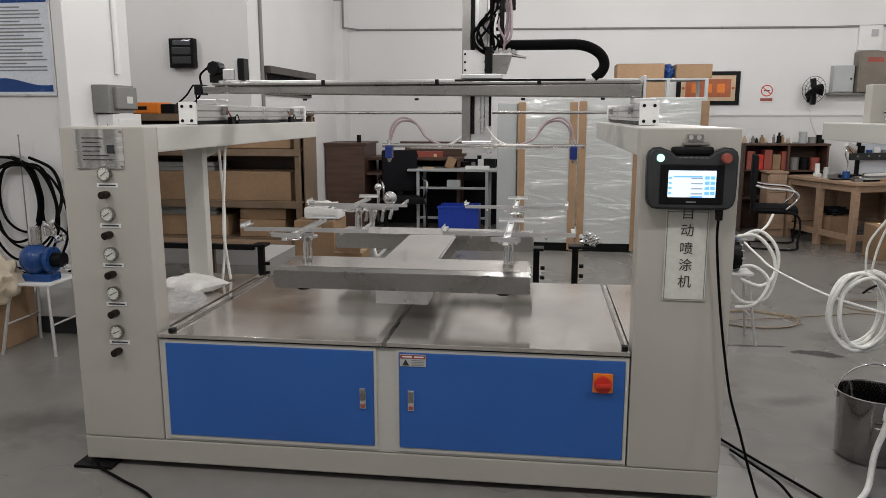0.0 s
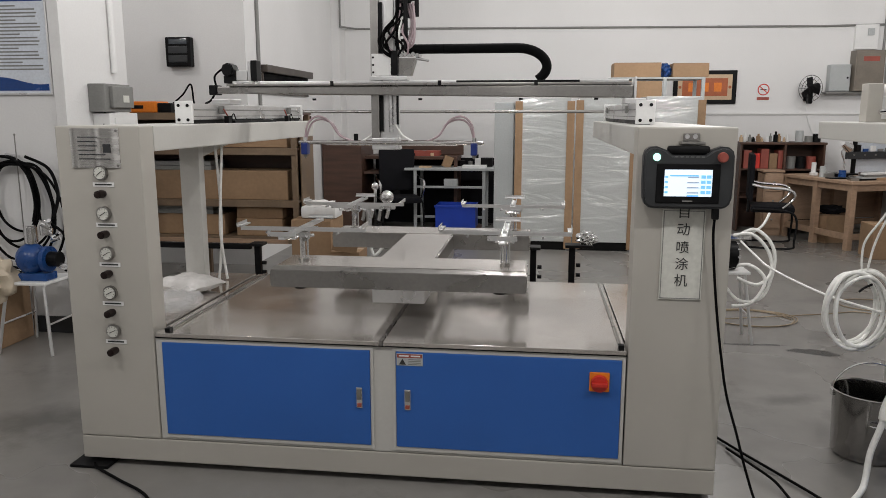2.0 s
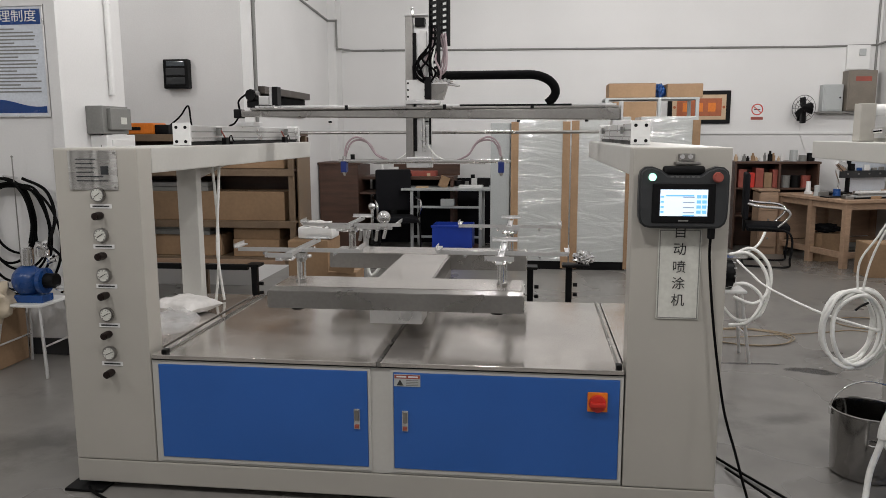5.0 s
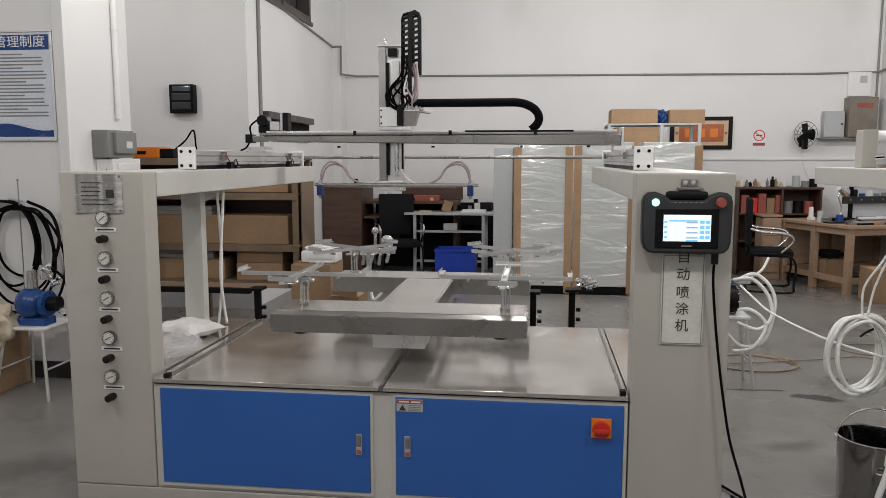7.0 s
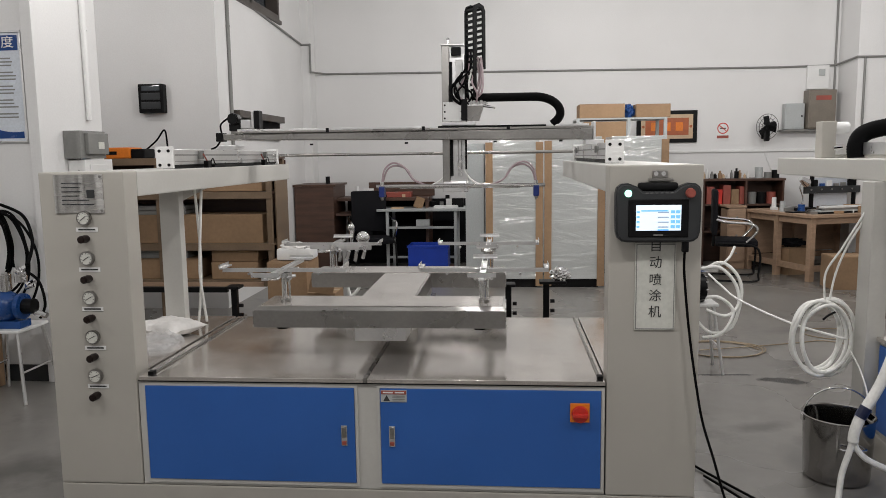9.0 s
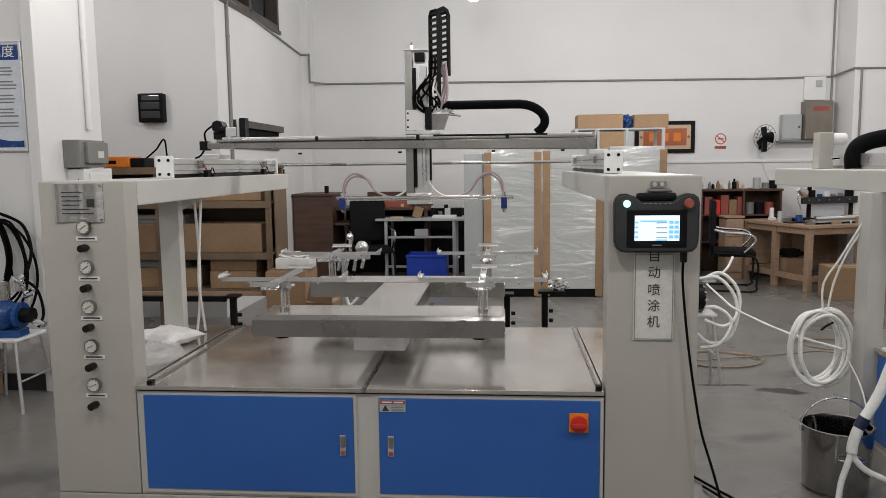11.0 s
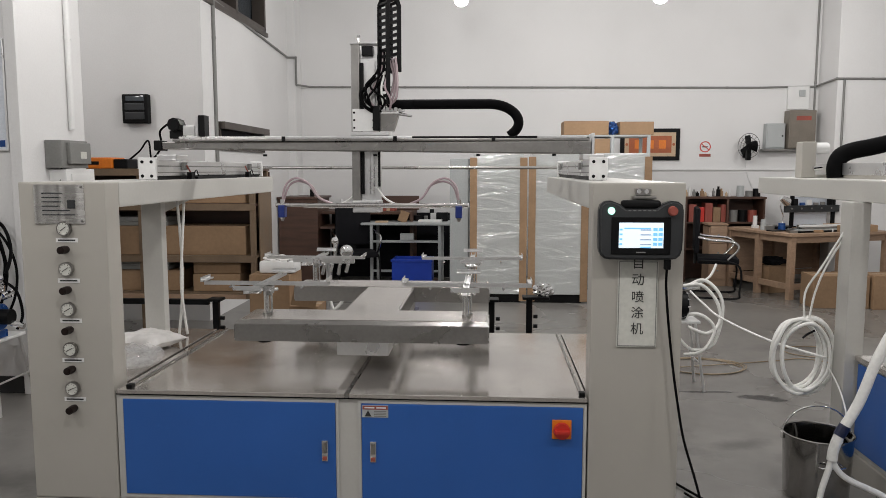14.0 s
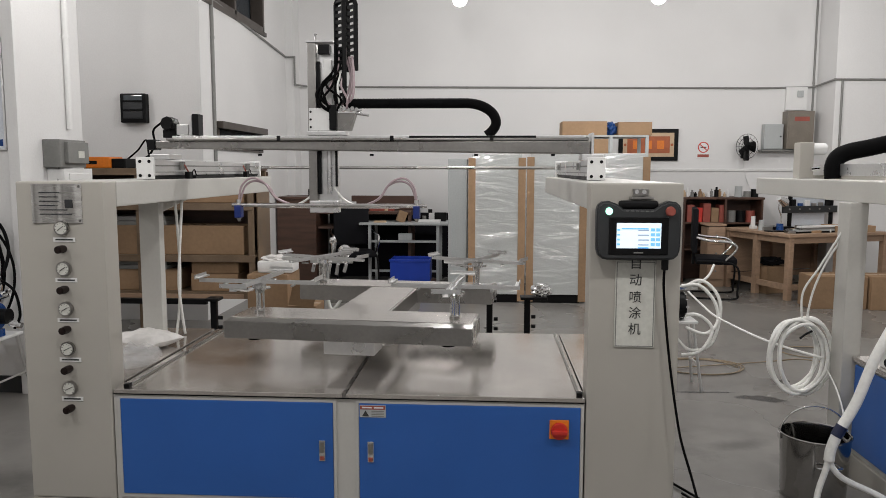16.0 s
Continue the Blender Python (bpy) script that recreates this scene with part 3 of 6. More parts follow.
pc = tube_bm([(1.312, -0.052, 1.18), (1.314, -0.04, 1.1), (1.33, -0.03, 0.95), (1.35, -0.03, 0.79), (1.373, -0.04, 0.63), (1.4, -0.05, 0.48), (1.44, -0.08, 0.335), (1.475, -0.1, 0.206), (1.53, -0.06, 0.06), (1.575, 0.02, 0.012), (1.62, 0.0, 0.012), (1.66, -0.12, 0.012)], 0.0052)
part("panel_cable", pc, RUBBER, mc)
# vertical sign with the machine's name
sg = part("name_sign", box_bm(1.13, 1.29, -0.006, -0.0012, 0.846, 1.2, 0.001), PAPER, mc, "white vertical sign with black lettering")
g = bmesh.new()
for a, b, c, e in ((1.134, 1.286, 0.85, 0.853), (1.134, 1.286, 1.193, 1.196), (1.134, 1.137, 0.85, 1.196), (1.283, 1.286, 0.85, 1.196)):
    box_bm(a, b, -0.0072, -0.0062, c, e, bm=g)
part("sign_border", g, GREYBOX, sg)
for ch, z in zip("自动喷涂机", (1.187, 1.12, 1.05, 0.985, 0.919)):
    part("character", text_bm(ch, 0.052, pose(1.21, -0.007, z) @ FRONT), INK, sg)
for x in (-1.3, 1.33):
    for y in (0.12, 0.95):
        part("foot", cyl_bm((x, y, 0.0), (x, y, 0.03), 0.05, 0.03, 16), BLACK, mc)
part("foot_plate", box_bm(-1.4, -1.22, -0.05, 0.1, 0.001, 0.014, 0.003), BLACK, mc)
part("back_tube", tube_bm([(-1.1, 0.98, 1.4), (-1.09, 0.99, 1.1), (-1.1, 1.0, 0.85), (-1.125, 1.0, 0.64)], 0.008), HOSEW, mc)
part("back_tube", tube_bm([(-1.06, 0.98, 1.4), (-1.085, 0.965, 1.0), (-1.09, 0.98, 0.85), (-1.085, 1.02, 0.64)], 0.008), HOSEW, mc)

# junction box on the column, tool box
jb = thing("junction_box", "grey electrical junction box fixed to the column", "junction box", (-2.46, 2.285, 1.672))
part("body", box_bm(-0.078, 0.05, -0.165, 0.175, -0.1, 0.1, 0.006), GREYBOX, jb)
part("lid", box_bm(0.05, 0.08, -0.11, 0.165, -0.07, 0.085, 0.006), GREYBOX, jb)
part("label", box_bm(0.08, 0.082, 0.02, 0.1, -0.03, 0.02), PAPER, jb)
part("cable", tube_bm([(0.0, -0.1, -0.1), (0.0, -0.12, -0.2), (-0.02, -0.13, -0.4)], 0.008), RUBBER, jb)
so = thing("wall_socket_box", "white plastic socket box below the junction box", "socket box", (-2.46, 2.3, 1.48))
part("body", box_bm(-0.078, 0.05, -0.14, 0.24, -0.09, 0.085, 0.005), WHITE, so)
part("cover", box_bm(0.05, 0.058, -0.08, 0.18, -0.05, 0.05, 0.003), WHITE, so)

# ---- gantry crossbeam (moves along the rails) ----
ga = thing("gantry_crossbeam", "stainless crossbeam riding on the machine's two rails", "gantry")
# Darker steel stands in for a dim room mirrored in the front face.
g = box_bm(-1.17, 1.14, -0.05, 0.06, 1.643, 1.712, 0.006)
for q in g.verts:
    if q.co.x < -1.1 and q.co.z < 1.69:
        q.co.z += 0.03
    if q.co.x < -1.1 and q.co.y < 0:
        q.co.y += 0.02
part("beam", g, STEEL_DARK, ga)
part("beam_lip", box_bm(-1.1, 1.13, -0.056, 0.056, 1.713, 1.726, 0.002), STEEL_DARK, ga)
part("rail_top", box_bm(-1.08, 1.12, -0.02, 0.045, 1.727, 1.74, 0.003), ALU, ga)
for x in (-1.13, 1.15):
    part("slider", box_bm(x - 0.055, x + 0.055, -0.07, 0.09, 1.613, 1.642, 0.004), ALU, ga)
part("end_cap", box_bm(-1.215, -1.172, -0.035, 0.05, 1.665, 1.72, 0.005), BLACK, ga)
part("end_plate", box_bm(1.142, 1.156, -0.06, 0.07, 1.64, 1.752, 0.004), ALU, ga)
mo = part("motor", cyl_bm((-1.1, -0.04, 1.805), (-1.1, 0.05, 1.805), 0.037, n=8, bevel=0.005), BLACK, ga, smooth=True)
part("motor_mount", box_bm(-1.135, -1.065, -0.01, 0.05, 1.73, 1.775, 0.004), BLACK, mo)
part("gearbox", box_bm(-1.055, -0.99, -0.02, 0.04, 1.745, 1.8, 0.004), ALU, mo)
part("motor_bracket", box_bm(-0.965, -0.93, -0.03, 0.04, 1.742, 1.855, 0.004), BLACK, mo)
part("bracket_face", box_bm(-0.982, -0.966, -0.03, 0.04, 1.742, 1.85, 0.003), ALU, mo)
part("motor_cable", tube_bm([(-1.145, 0.0, 1.81), (-1.2, 0.02, 1.77), (-1.2, 0.03, 1.7), (-1.24, 0.05, 1.64), (-1.3, 0.1, 1.62)], 0.006), RUBBER, mo)
for x in (-0.5, 0.1, 0.62):
    part("cable_clip", box_bm(x, x + 0.02, -0.06, -0.056, 1.712, 1.738, 0.002), BLACK, ga)
for x in (-0.6, 0.0, 0.55, 0.95):
    part("bolt", cyl_bm((x, -0.03, 1.633), (x, -0.03, 1.644), 0.011, n=10), BLACK, ga)
part("lower_chain", box_bm(0.2, 0.86, -0.05, -0.022, 1.727, 1.738, 0.002), BLACK, ga)

# ---- spray carriage (moves along the crossbeam) ----
ca = thing("spray_carriage", "aluminium carriage with cable chains on the crossbeam", "carriage")
part("slide_plate", box_bm(-0.06, 0.15, -0.02, 0.075, 1.742, 1.764, 0.003), ALU, ca)
part("carriage_block", box_bm(0.0, 0.09, 0.0, 0.07, 1.765, 1.88, 0.005), WHITE, ca)
part("face_plate", box_bm(-0.05, 0.075, -0.012, -0.002, 1.766, 1.885, 0.003), WHITE, ca)
for x in (-0.04, 0.064):
    for z in (1.785, 1.825, 1.865):
        part("screw", cyl_bm((x, -0.016, z), (x, -0.011, z), 0.006, n=8), BLACK, ca)
part("valve_block", box_bm(0.062, 0.1, -0.03, 0.02, 1.77, 1.9, 0.004), BLACK, ca)
rnd = random.Random(9)
for i in range(7):
    x, y = 0.06 + 0.016 * i, -0.03 + 0.008 * (i % 3)
    part("loose_hose", tube_bm([(x, y, 1.88), (x + rnd.uniform(-0.05, 0.03), y - 0.02, 1.93), (x + rnd.uniform(-0.06, 0.02), y - 0.02, 2.0), (0.09 + 0.01 * i, y, 2.08), (0.1 + 0.008 * i, 0.0, 2.2)], 0.006), (RUBBER, RUBBER, HOSEC, RUBBER, HOSEW, RUBBER, HOSEC)[i], ca)
br = bmesh.new()
v = [br.verts.new(c) for c in ((0.1, -0.01, 1.768), (0.17, -0.01, 1.768), (0.2, -0.01, 1.86), (0.1, -0.01, 1.86), (0.1, 0.05, 1.768), (0.17, 0.05, 1.768), (0.2, 0.05, 1.86), (0.1, 0.05, 1.86))]
for f in ((0, 1, 2, 3), (7, 6, 5, 4), (0, 4, 5, 1), (1, 5, 6, 2), (2, 6, 7, 3), (3, 7, 4, 0)):
    br.faces.new([v[i] for i in f])
part("hose_bracket", br, STEEL_DARK, ca)
for i in range(5):
    part("fitting", cyl_bm((0.12 + 0.022 * i, -0.03, 1.875 + 0.006 * (i % 2)), (0.13 + 0.022 * i, 0.03, 1.88), 0.011, n=10), CHROME, ca)
part("fitting_nozzle", cyl_bm((0.2, 0.0, 1.86), (0.27, -0.01, 1.845), 0.01, 0.006, 10), CHROME, ca)
for i, (dx, dy) in enumerate(((0.0, 0.0), (0.02, -0.015), (-0.02, 0.01))):
    part("loose_hose", tube_bm([(0.12 + dx, dy, 1.9), (0.17 + dx, dy - 0.02, 1.94), (0.185 + dx * 0.5, dy - 0.01, 2.05), (0.165 + dx, dy, 2.15)], 0.007), HOSEC, ca)
part("loose_cable", tube_bm([(0.06, -0.01, 1.87), (0.02, -0.03, 1.9), (0.0, -0.03, 1.96), (0.05, -0.02, 2.02), (0.07, 0.0, 2.06)], 0.009), RUBBER, ca)
part("loose_cable", tube_bm([(0.11, -0.01, 1.87), (0.03, -0.04, 1.92), (0.035, -0.035, 2.0), (0.08, -0.01, 2.04)], 0.006), RUBBER, ca)
# vertical cable chain: an open ladder of links that loops over backwards
PITCH = 0.034
TOP = 2.42
chain = [((0, -0.036, 1.91 + PITCH * i), 0) for i in range(15)]
chain += [((0, -0.036 * math.cos(a), TOP + 0.036 * math.sin(a)), -math.degrees(a + 0.39)) for a in [math.pi / 4 * k for k in range(4)]]
chain += [((0, 0.036, TOP - PITCH * i), 180) for i in range(10)]
g = bmesh.new()
for x in (-0.046, 0.032):
    box_bm(x, x + 0.012, -0.012, 0.012, -0.002, PITCH + 0.001, 0.002, bm=g, seg=1)
box_bm(-0.032, 0.032, -0.009, 0.009, 0.0, PITCH * 0.45, bm=g)
first = part("chain_link", g, BLACK, ca)
TURN = pose(0.15, 0.01, 0, 0, 0, -48)
first.matrix_basis = TURN @ pose(*chain[0][0])
for at, turn in chain[1:]:
    share("chain_link", first.data, ca, TURN @ pose(*at, turn, 0, 0))
# corrugated hose leaving the carriage
HZ = 1.908
part("corrugated_hose", tube_bm([(0.14 + 0.008 * i, 0.0, HZ) for i in range(46)], 0.0255, n=1, k=14, ribs=0.02), RUBBER, ca)
za = part("lift_column", box_bm(-0.08, -0.034, 0.0, 0.07, 1.41, 2.255, 0.004), STEEL_DARK, ca, "tall aluminium lifting column")
part("column_back", box_bm(-0.034, 0.072, 0.03, 0.07, 1.42, 2.21, 0.004), ALU, za)
part("guide_slot", box_bm(-0.033, -0.015, 0.012, 0.03, 1.46, 2.16, 0.002), BLACK, za)
part("edge_strip", box_bm(0.06, 0.072, 0.015, 0.03, 1.5, 2.2, 0.002), BLACK, za)
part("cylinder_body", box_bm(0.006, 0.05, 0.005, 0.03, 1.9, 2.17, 0.004), WHITE, za)
part("cylinder_rod", cyl_bm((0.028, 0.018, 1.46), (0.028, 0.018, 1.9), 0.012, n=14), ALU, za)
part("top_motor", box_bm(-0.02, 0.04, -0.005, 0.06, 2.195, 2.245, 0.004), BLACK, za)
part("top_cap", box_bm(-0.085, 0.06, -0.002, 0.075, 2.256, 2.266, 0.003), ALU, za)
part("eye_bolt", cyl_bm((-0.04, 0.03, 2.266), (-0.04, 0.03, 2.294), 0.006, n=8, bm=ball_bm((-0.04, 0.03, 2.299), 0.01, sub=2)), CHROME, za)
part("tool_block", box_bm(-0.078, 0.078, -0.005, 0.07, 1.36, 1.425, 0.005), ALU, za)
part("spray_bar", cyl_bm((-0.5, -0.01, 1.4), (0.555, -0.01, 1.4), 0.011, n=14), STEEL, za)
part("rear_bar", cyl_bm((-0.36, 0.05, 1.388), (0.4, 0.05, 1.388), 0.007, n=10), CHROME, za)
for sx in (-0.465, 0.5):
    gn = part("spray_gun", box_bm(sx - 0.018, sx + 0.018, -0.035, 0.02, 1.332, 1.4, 0.006), GUNM, za, "spray gun head")
    part("gun_valve", cyl_bm((sx, -0.008, 1.4), (sx, -0.008, 1.43), 0.012, n=12), CHROME, gn)
    part("gun_nozzle", cyl_bm((sx, -0.008, 1.312), (sx, -0.008, 1.332), 0.006, 0.014, 12), STEEL_DARK, gn)
for s in (-1, 1):
    for o in (0.0, 0.016):
        e = (-0.465 if s < 0 else 0.5)
        part("paint_hose", tube_bm([(e - s * 0.0, -0.008 + o, 1.41), (e - s * (0.015 + o), 0.0 + o, 1.5), (e - s * (0.07 + o), o, 1.545 - o), (e - s * (0.14 + o), o, 1.52 - o), (e - s * 0.2, o, 1.44), (e - s * 0.27, 0.02 + o, 1.405)], 0.006), HOSEC, za)
    part("air_hose", tube_bm([(s * 0.05, 0.03, 1.5), (s * 0.09, 0.04, 1.44), (s * 0.15, 0.04, 1.405), (s * 0.2, 0.02, 1.4)], 0.006), HOSEW, za)

# bend of the corrugated hose, which follows at half the pace
hb = thing("corrugated_hose_bend", "black corrugated cable hose looping over the crossbeam", "hose")
bend = [(-0.5 + 0.008 * i, 0.0, HZ) for i in range(51)]
bend += [(-0.1 + 0.16 * math.sin(a), 0.0, HZ - 0.1 + 0.1 * math.cos(a)) for a in [math.pi / 2 * j / 24 for j in range(1, 25)]]
bend += [(0.06 - 0.0006 * i * i, 0.0, HZ - 0.1 - 0.0075 * i) for i in range(1, 10)]
part("bend", tube_bm(bend, 0.026, n=1, k=14, ribs=0.02), RUBBER, hb)

# ---- turntable with four fixtures ----
TCX, TCY = 0.035, 0.93
tt = thing("turntable", "stainless H-shaped rotary work table above the machine bed", "turntable", (TCX, TCY, 0))
for sy in (-1, 1):
    g = bmesh.new()
    prof = [(0.68, 0.787), (0.68, 0.866), (0.625, 0.874), (0.36, 0.874), (0.36, 0.787)]
    ends = [[g.verts.new((x, sy * y, z)) for y, z in prof] for x in (-0.575, 0.575)]
    for i in range(5):
        g.faces.new((ends[0][i], ends[0][(i + 1) % 5], ends[1][(i + 1) % 5], ends[1][i]))
    g.faces.new(ends[0][::-1])
    g.faces.new(ends[1])
    bmesh.ops.recalc_face_normals(g, faces=g.faces)
    bmesh.ops.bevel(g, geom=g.edges[:], offset=0.0025, segments=2, affect="EDGES")
    # The table's dark reflection is put in the crossbar colour; tops stay brighter.
    part("crossbar", g, STEEL_DARK, tt)
    ty0, ty1 = sorted((sy * 0.615, sy * 0.368))
    part("top_sheet", box_bm(-0.565, 0.565, ty0, ty1, 0.8745, 0.8765, 0.001), TABLE, tt)
    for x in (-0.576, 0.576):
        part("end_flange", box_bm(x - 0.004, x + 0.004, min(sy * 0.675, sy * 0.37), max(sy * 0.675, sy * 0.37), 0.79, 0.862, 0.002), STEEL, tt)
    for x in (-0.46, 0.46):
        part("rubber_stop", cyl_bm((x, sy * 0.6, 0.768), (x, sy * 0.6, 0.787), 0.03, n=18), RUBBER, tt)
part("spine", box_bm(-0.14, 0.14, -0.357, 0.357, 0.79, 0.87, 0.004), STEEL_DARK, tt)
part("spine_sheet", box_bm(-0.13, 0.13, -0.374, 0.374, 0.8705, 0.8745), TABLE, tt)
part("drive_box", box_bm(-0.12, 0.12, -0.62, 0.57, 0.712, 0.784, 0.004), ALU, tt)
part("pivot", cyl_bm((0, 0, 0.63), (0, 0, 0.712), 0.1, n=32), STEEL_DARK, tt, smooth=True)


def work_fixture(x, y):
    fx = part("work_fixture", cyl_bm((0, 0, -0.145), (0, 0, -0.02), 0.009, n=14), CHROME, tt, "chrome post with a cross of clamping bars", smooth=True)
    fx.matrix_basis = pose(x, y, 1.022)
    for i in range(3):
        a = 2.1 * i + 0.4
        part("guide_rod", cyl_bm((0.02 * math.cos(a), 0.02 * math.sin(a), -0.145), (0.02 * math.cos(a), 0.02 * math.sin(a), -0.02), 0.005, n=10), CHROME, fx)
    part("socket", cyl_bm((0, 0, -0.145), (0, 0, -0.136), 0.024, n=18), STEEL_DARK, fx)
    part("clamp_block", box_bm(-0.016, 0.016, -0.014, 0.014, -0.052, -0.032, 0.003), STEEL_DARK, fx)
    part("hub", cyl_bm((0, 0, -0.03), (0, 0, -0.006), 0.034, n=20), CHROME, fx)
    for i in range(4):
        a = math.pi / 2 * i + 0.78
        part("wing_screw", cyl_bm((0.03 * math.cos(a), 0.03 * math.sin(a), -0.03), (0.055 * math.cos(a), 0.055 * math.sin(a), -0.03), 0.008, n=8), CHROME, fx)
    for rot in (0, 90):
        g = bmesh.new()
        dz = 0.006 if rot else 0.0
        box_bm(-0.3, 0.3, -0.014, -0.011, -0.004 + dz, 0.012 + dz, bm=g)
        box_bm(-0.3, 0.3, 0.011, 0.014, -0.004 + dz, 0.012 + dz, bm=g)
        box_bm(-0.3, 0.3, -0.011, 0.011, -0.004 + dz, -0.001 + dz, bm=g)
        bmesh.ops.transform(g, matrix=pose(0, 0, 0, 0, 0, rot), verts=g.verts)
        part("clamp_bar", g, ALU, fx)
        for s in (-1, 1):
            g = box_bm(s * 0.29 - 0.01, s * 0.29 + 0.01, -0.062, 0.062, 0.013, 0.021, 0.002)
            xa, xb = sorted((s * 0.297, s * 0.3))
            box_bm(xa, xb, -0.062, 0.062, 0.02, 0.034, bm=g)
            bmesh.ops.transform(g, matrix=pose(0, 0, 0.003, 0, 0, rot), verts=g.verts)
            part("pad", g, ALU, fx)
            g = cyl_bm((s * 0.17, -0.022, -0.012), (s * 0.17, 0.022, -0.012), 0.006, n=8)
            bmesh.ops.transform(g, matrix=pose(0, 0, 0, 0, 0, rot), verts=g.verts)
            part("clamp_screw", g, CHROME, fx)
    return fx


FIX = [work_fixture(x, y) for x, y in ((-0.475, -0.5), (0.475, -0.5), (-0.475, 0.5), (0.475, 0.5))]


# ---- storage rack with cartons ----
def carton(x0, x1, y0, y1, z0, z1, label="plain brown cardboard carton", group="cartons", rz=0.0):
    cx, cy = (x0 + x1) / 2, (y0 + y1) / 2
    ob = thing("cardboard_box", label, "box", (cx, cy, z0), rz, group)
    w, d, h = (x1 - x0) / 2, (y1 - y0) / 2, z1 - z0
    part("body", box_bm(-w, w, -d, d, 0, h - 0.002, 0.004, seg=1), CARD, ob)
    for s in (-1, 1):
        a, b = sorted((s * 0.002, s * (d - 0.002)))
        part("flap", box_bm(-w + 0.002, w - 0.002, a, b, h - 0.002, h + 0.002), CARD, ob)
    part("tape", box_bm(-w - 0.001, w + 0.001, -0.025, 0.025, h + 0.002, h + 0.003), TAPE, ob)
    return ob


RX0, RX1, RY0, RY1 = -3.25, -1.43, 3.3, 3.68
rk = thing("storage_rack", "brown steel storage rack loaded with long cartons", "rack")
for x in (RX0, -2.42, RX1):
    for y in (RY0, RY1):
        part("upright", box_bm(x - 0.022, x + 0.022, y - 0.022, y + 0.022, 0, 1.55, 0.003), RACKM, rk)
for z in (0.48, 0.8, 1.25, 1.55):
    part("shelf", box_bm(RX0 - 0.03, RX1 + 0.032, RY0 - 0.027, RY1 + 0.027, z, z + 0.02, 0.003), RACKM if z < 1 else WOOD, rk)
    part("shelf_beam", box_bm(RX0, RX1 + 0.033, RY0 - 0.035, RY0 - 0.028, z - 0.04, z + 0.02, 0.002), RACKM, rk)
part("back_panel", box_bm(RX0 - 0.03, RX1 + 0.03, RY1 + 0.03, RY1 + 0.045, 0.49, 1.54), WOOD, rk)
carton(-3.2, -1.5, 3.3, 3.62, 0.821, 1.07, "long brown cardboard carton on the rack")
carton(-3.2, -2.3, 3.33, 3.63, 1.272, 1.46, "flat brown carton on the rack's upper shelf")
carton(-2.2, -1.5, 3.33, 3.63, 1.272, 1.48, "flat film-wrapped carton on the rack's upper shelf")
carton(-3.2, -2.1, 3.32, 3.63, 0.501, 0.68, "long brown cardboard carton on the rack")
carton(-1.98, -1.56, 3.3, 3.62, 0.501, 0.65, "small brown carton on the rack")
carton(-1.98, -1.56, 3.32, 3.6, 0.655, 0.755, "small brown carton on the rack")
for gx0, gx1, gz in ((-3.2, -2.2, 1.074), (-3.2, -2.2, 0.686)):
    gp = thing("grey_panel", "flat grey metal panels lying on a long carton", "panel", ((gx0 + gx1) / 2, 3.45, gz), group="grey panels")
    for i in range(2):
        part("sheet", box_bm(-0.5, 0.5, -0.13, 0.17, 0.04 * i, 0.04 * i + 0.036, 0.003), GREYBOX, gp)
carton(-1.38, -1.04, 3.0, 3.4, 0.0, 0.69, "open brown carton standing on the floor")
carton(-1.02, -0.78, 2.9, 3.2, 0.0, 0.45, "brown carton standing on the floor")
cb = thing("cartons_shelf_rail", "brown timber batten on the rack", "batten")
part("batten", box_bm(-3.2, -1.5, 3.26, 3.3, 0.44, 0.48, 0.003), PINE, cb)
tb = thing("tool_case", "orange plastic tool case on the rack's top shelf", "tool case", (-2.83, 3.55, 1.57))
part("case", box_bm(-0.18, 0.1, -0.12, 0.12, 0, 0.1, 0.012), ORANGE, tb)
part("opening", box_bm(-0.13, -0.02, -0.124, -0.119, 0.035, 0.065, 0.002), BLACK, tb)
part("insert", box_bm(0.1, 0.23, -0.1, 0.1, 0, 0.085, 0.01), BLACK, tb)
part("cable", tube_bm([(0.2, 0, 0.08), (0.3, 0, 0.16), (0.38, 0, 0.25), (0.4, 0.0, 0.1), (0.42, 0.0, 0.02)], 0.008), RUBBER, tb)
ws = thing("wall_speaker", "black box speaker panel on the wall", "speaker", (-2.95, 4.44, 2.17))
part("body", box_bm(-0.13, 0.13, -0.09, 0.0, -0.145, 0.145, 0.012), BLACK, ws)
for z in (-0.07, 0.02):
    part("grille", box_bm(-0.1, 0.1, -0.096, -0.088, z - 0.035, z + 0.035, 0.006), DARK, ws)
part("display", box_bm(-0.09, 0.1, -0.096, -0.088, 0.075, 0.125, 0.004), GLASSD, ws)
sr = thing("wall_hatch", "dark framed hatch on the side wall above the desks", "hatch", (SIDE_X, 5.6, 1.97))
part("frame", box_bm(0.002, 0.03, -0.78, 0.79, -0.2, 0.02, 0.004), BROWNFR, sr)
part("hood", box_bm(0.002, 0.09, -0.8, 0.81, 0.022, 0.1, 0.006), BROWNFR, sr)
part("panel", box_bm(0.03, 0.034, -0.75, 0.76, -0.18, 0.018), RUBBER, sr)
part("end_board", box_bm(RX1 + 0.04, RX1 + 0.052, RY0 + 0.03, RY1, 0.5, 1.5, 0.002), RACKM, rk)

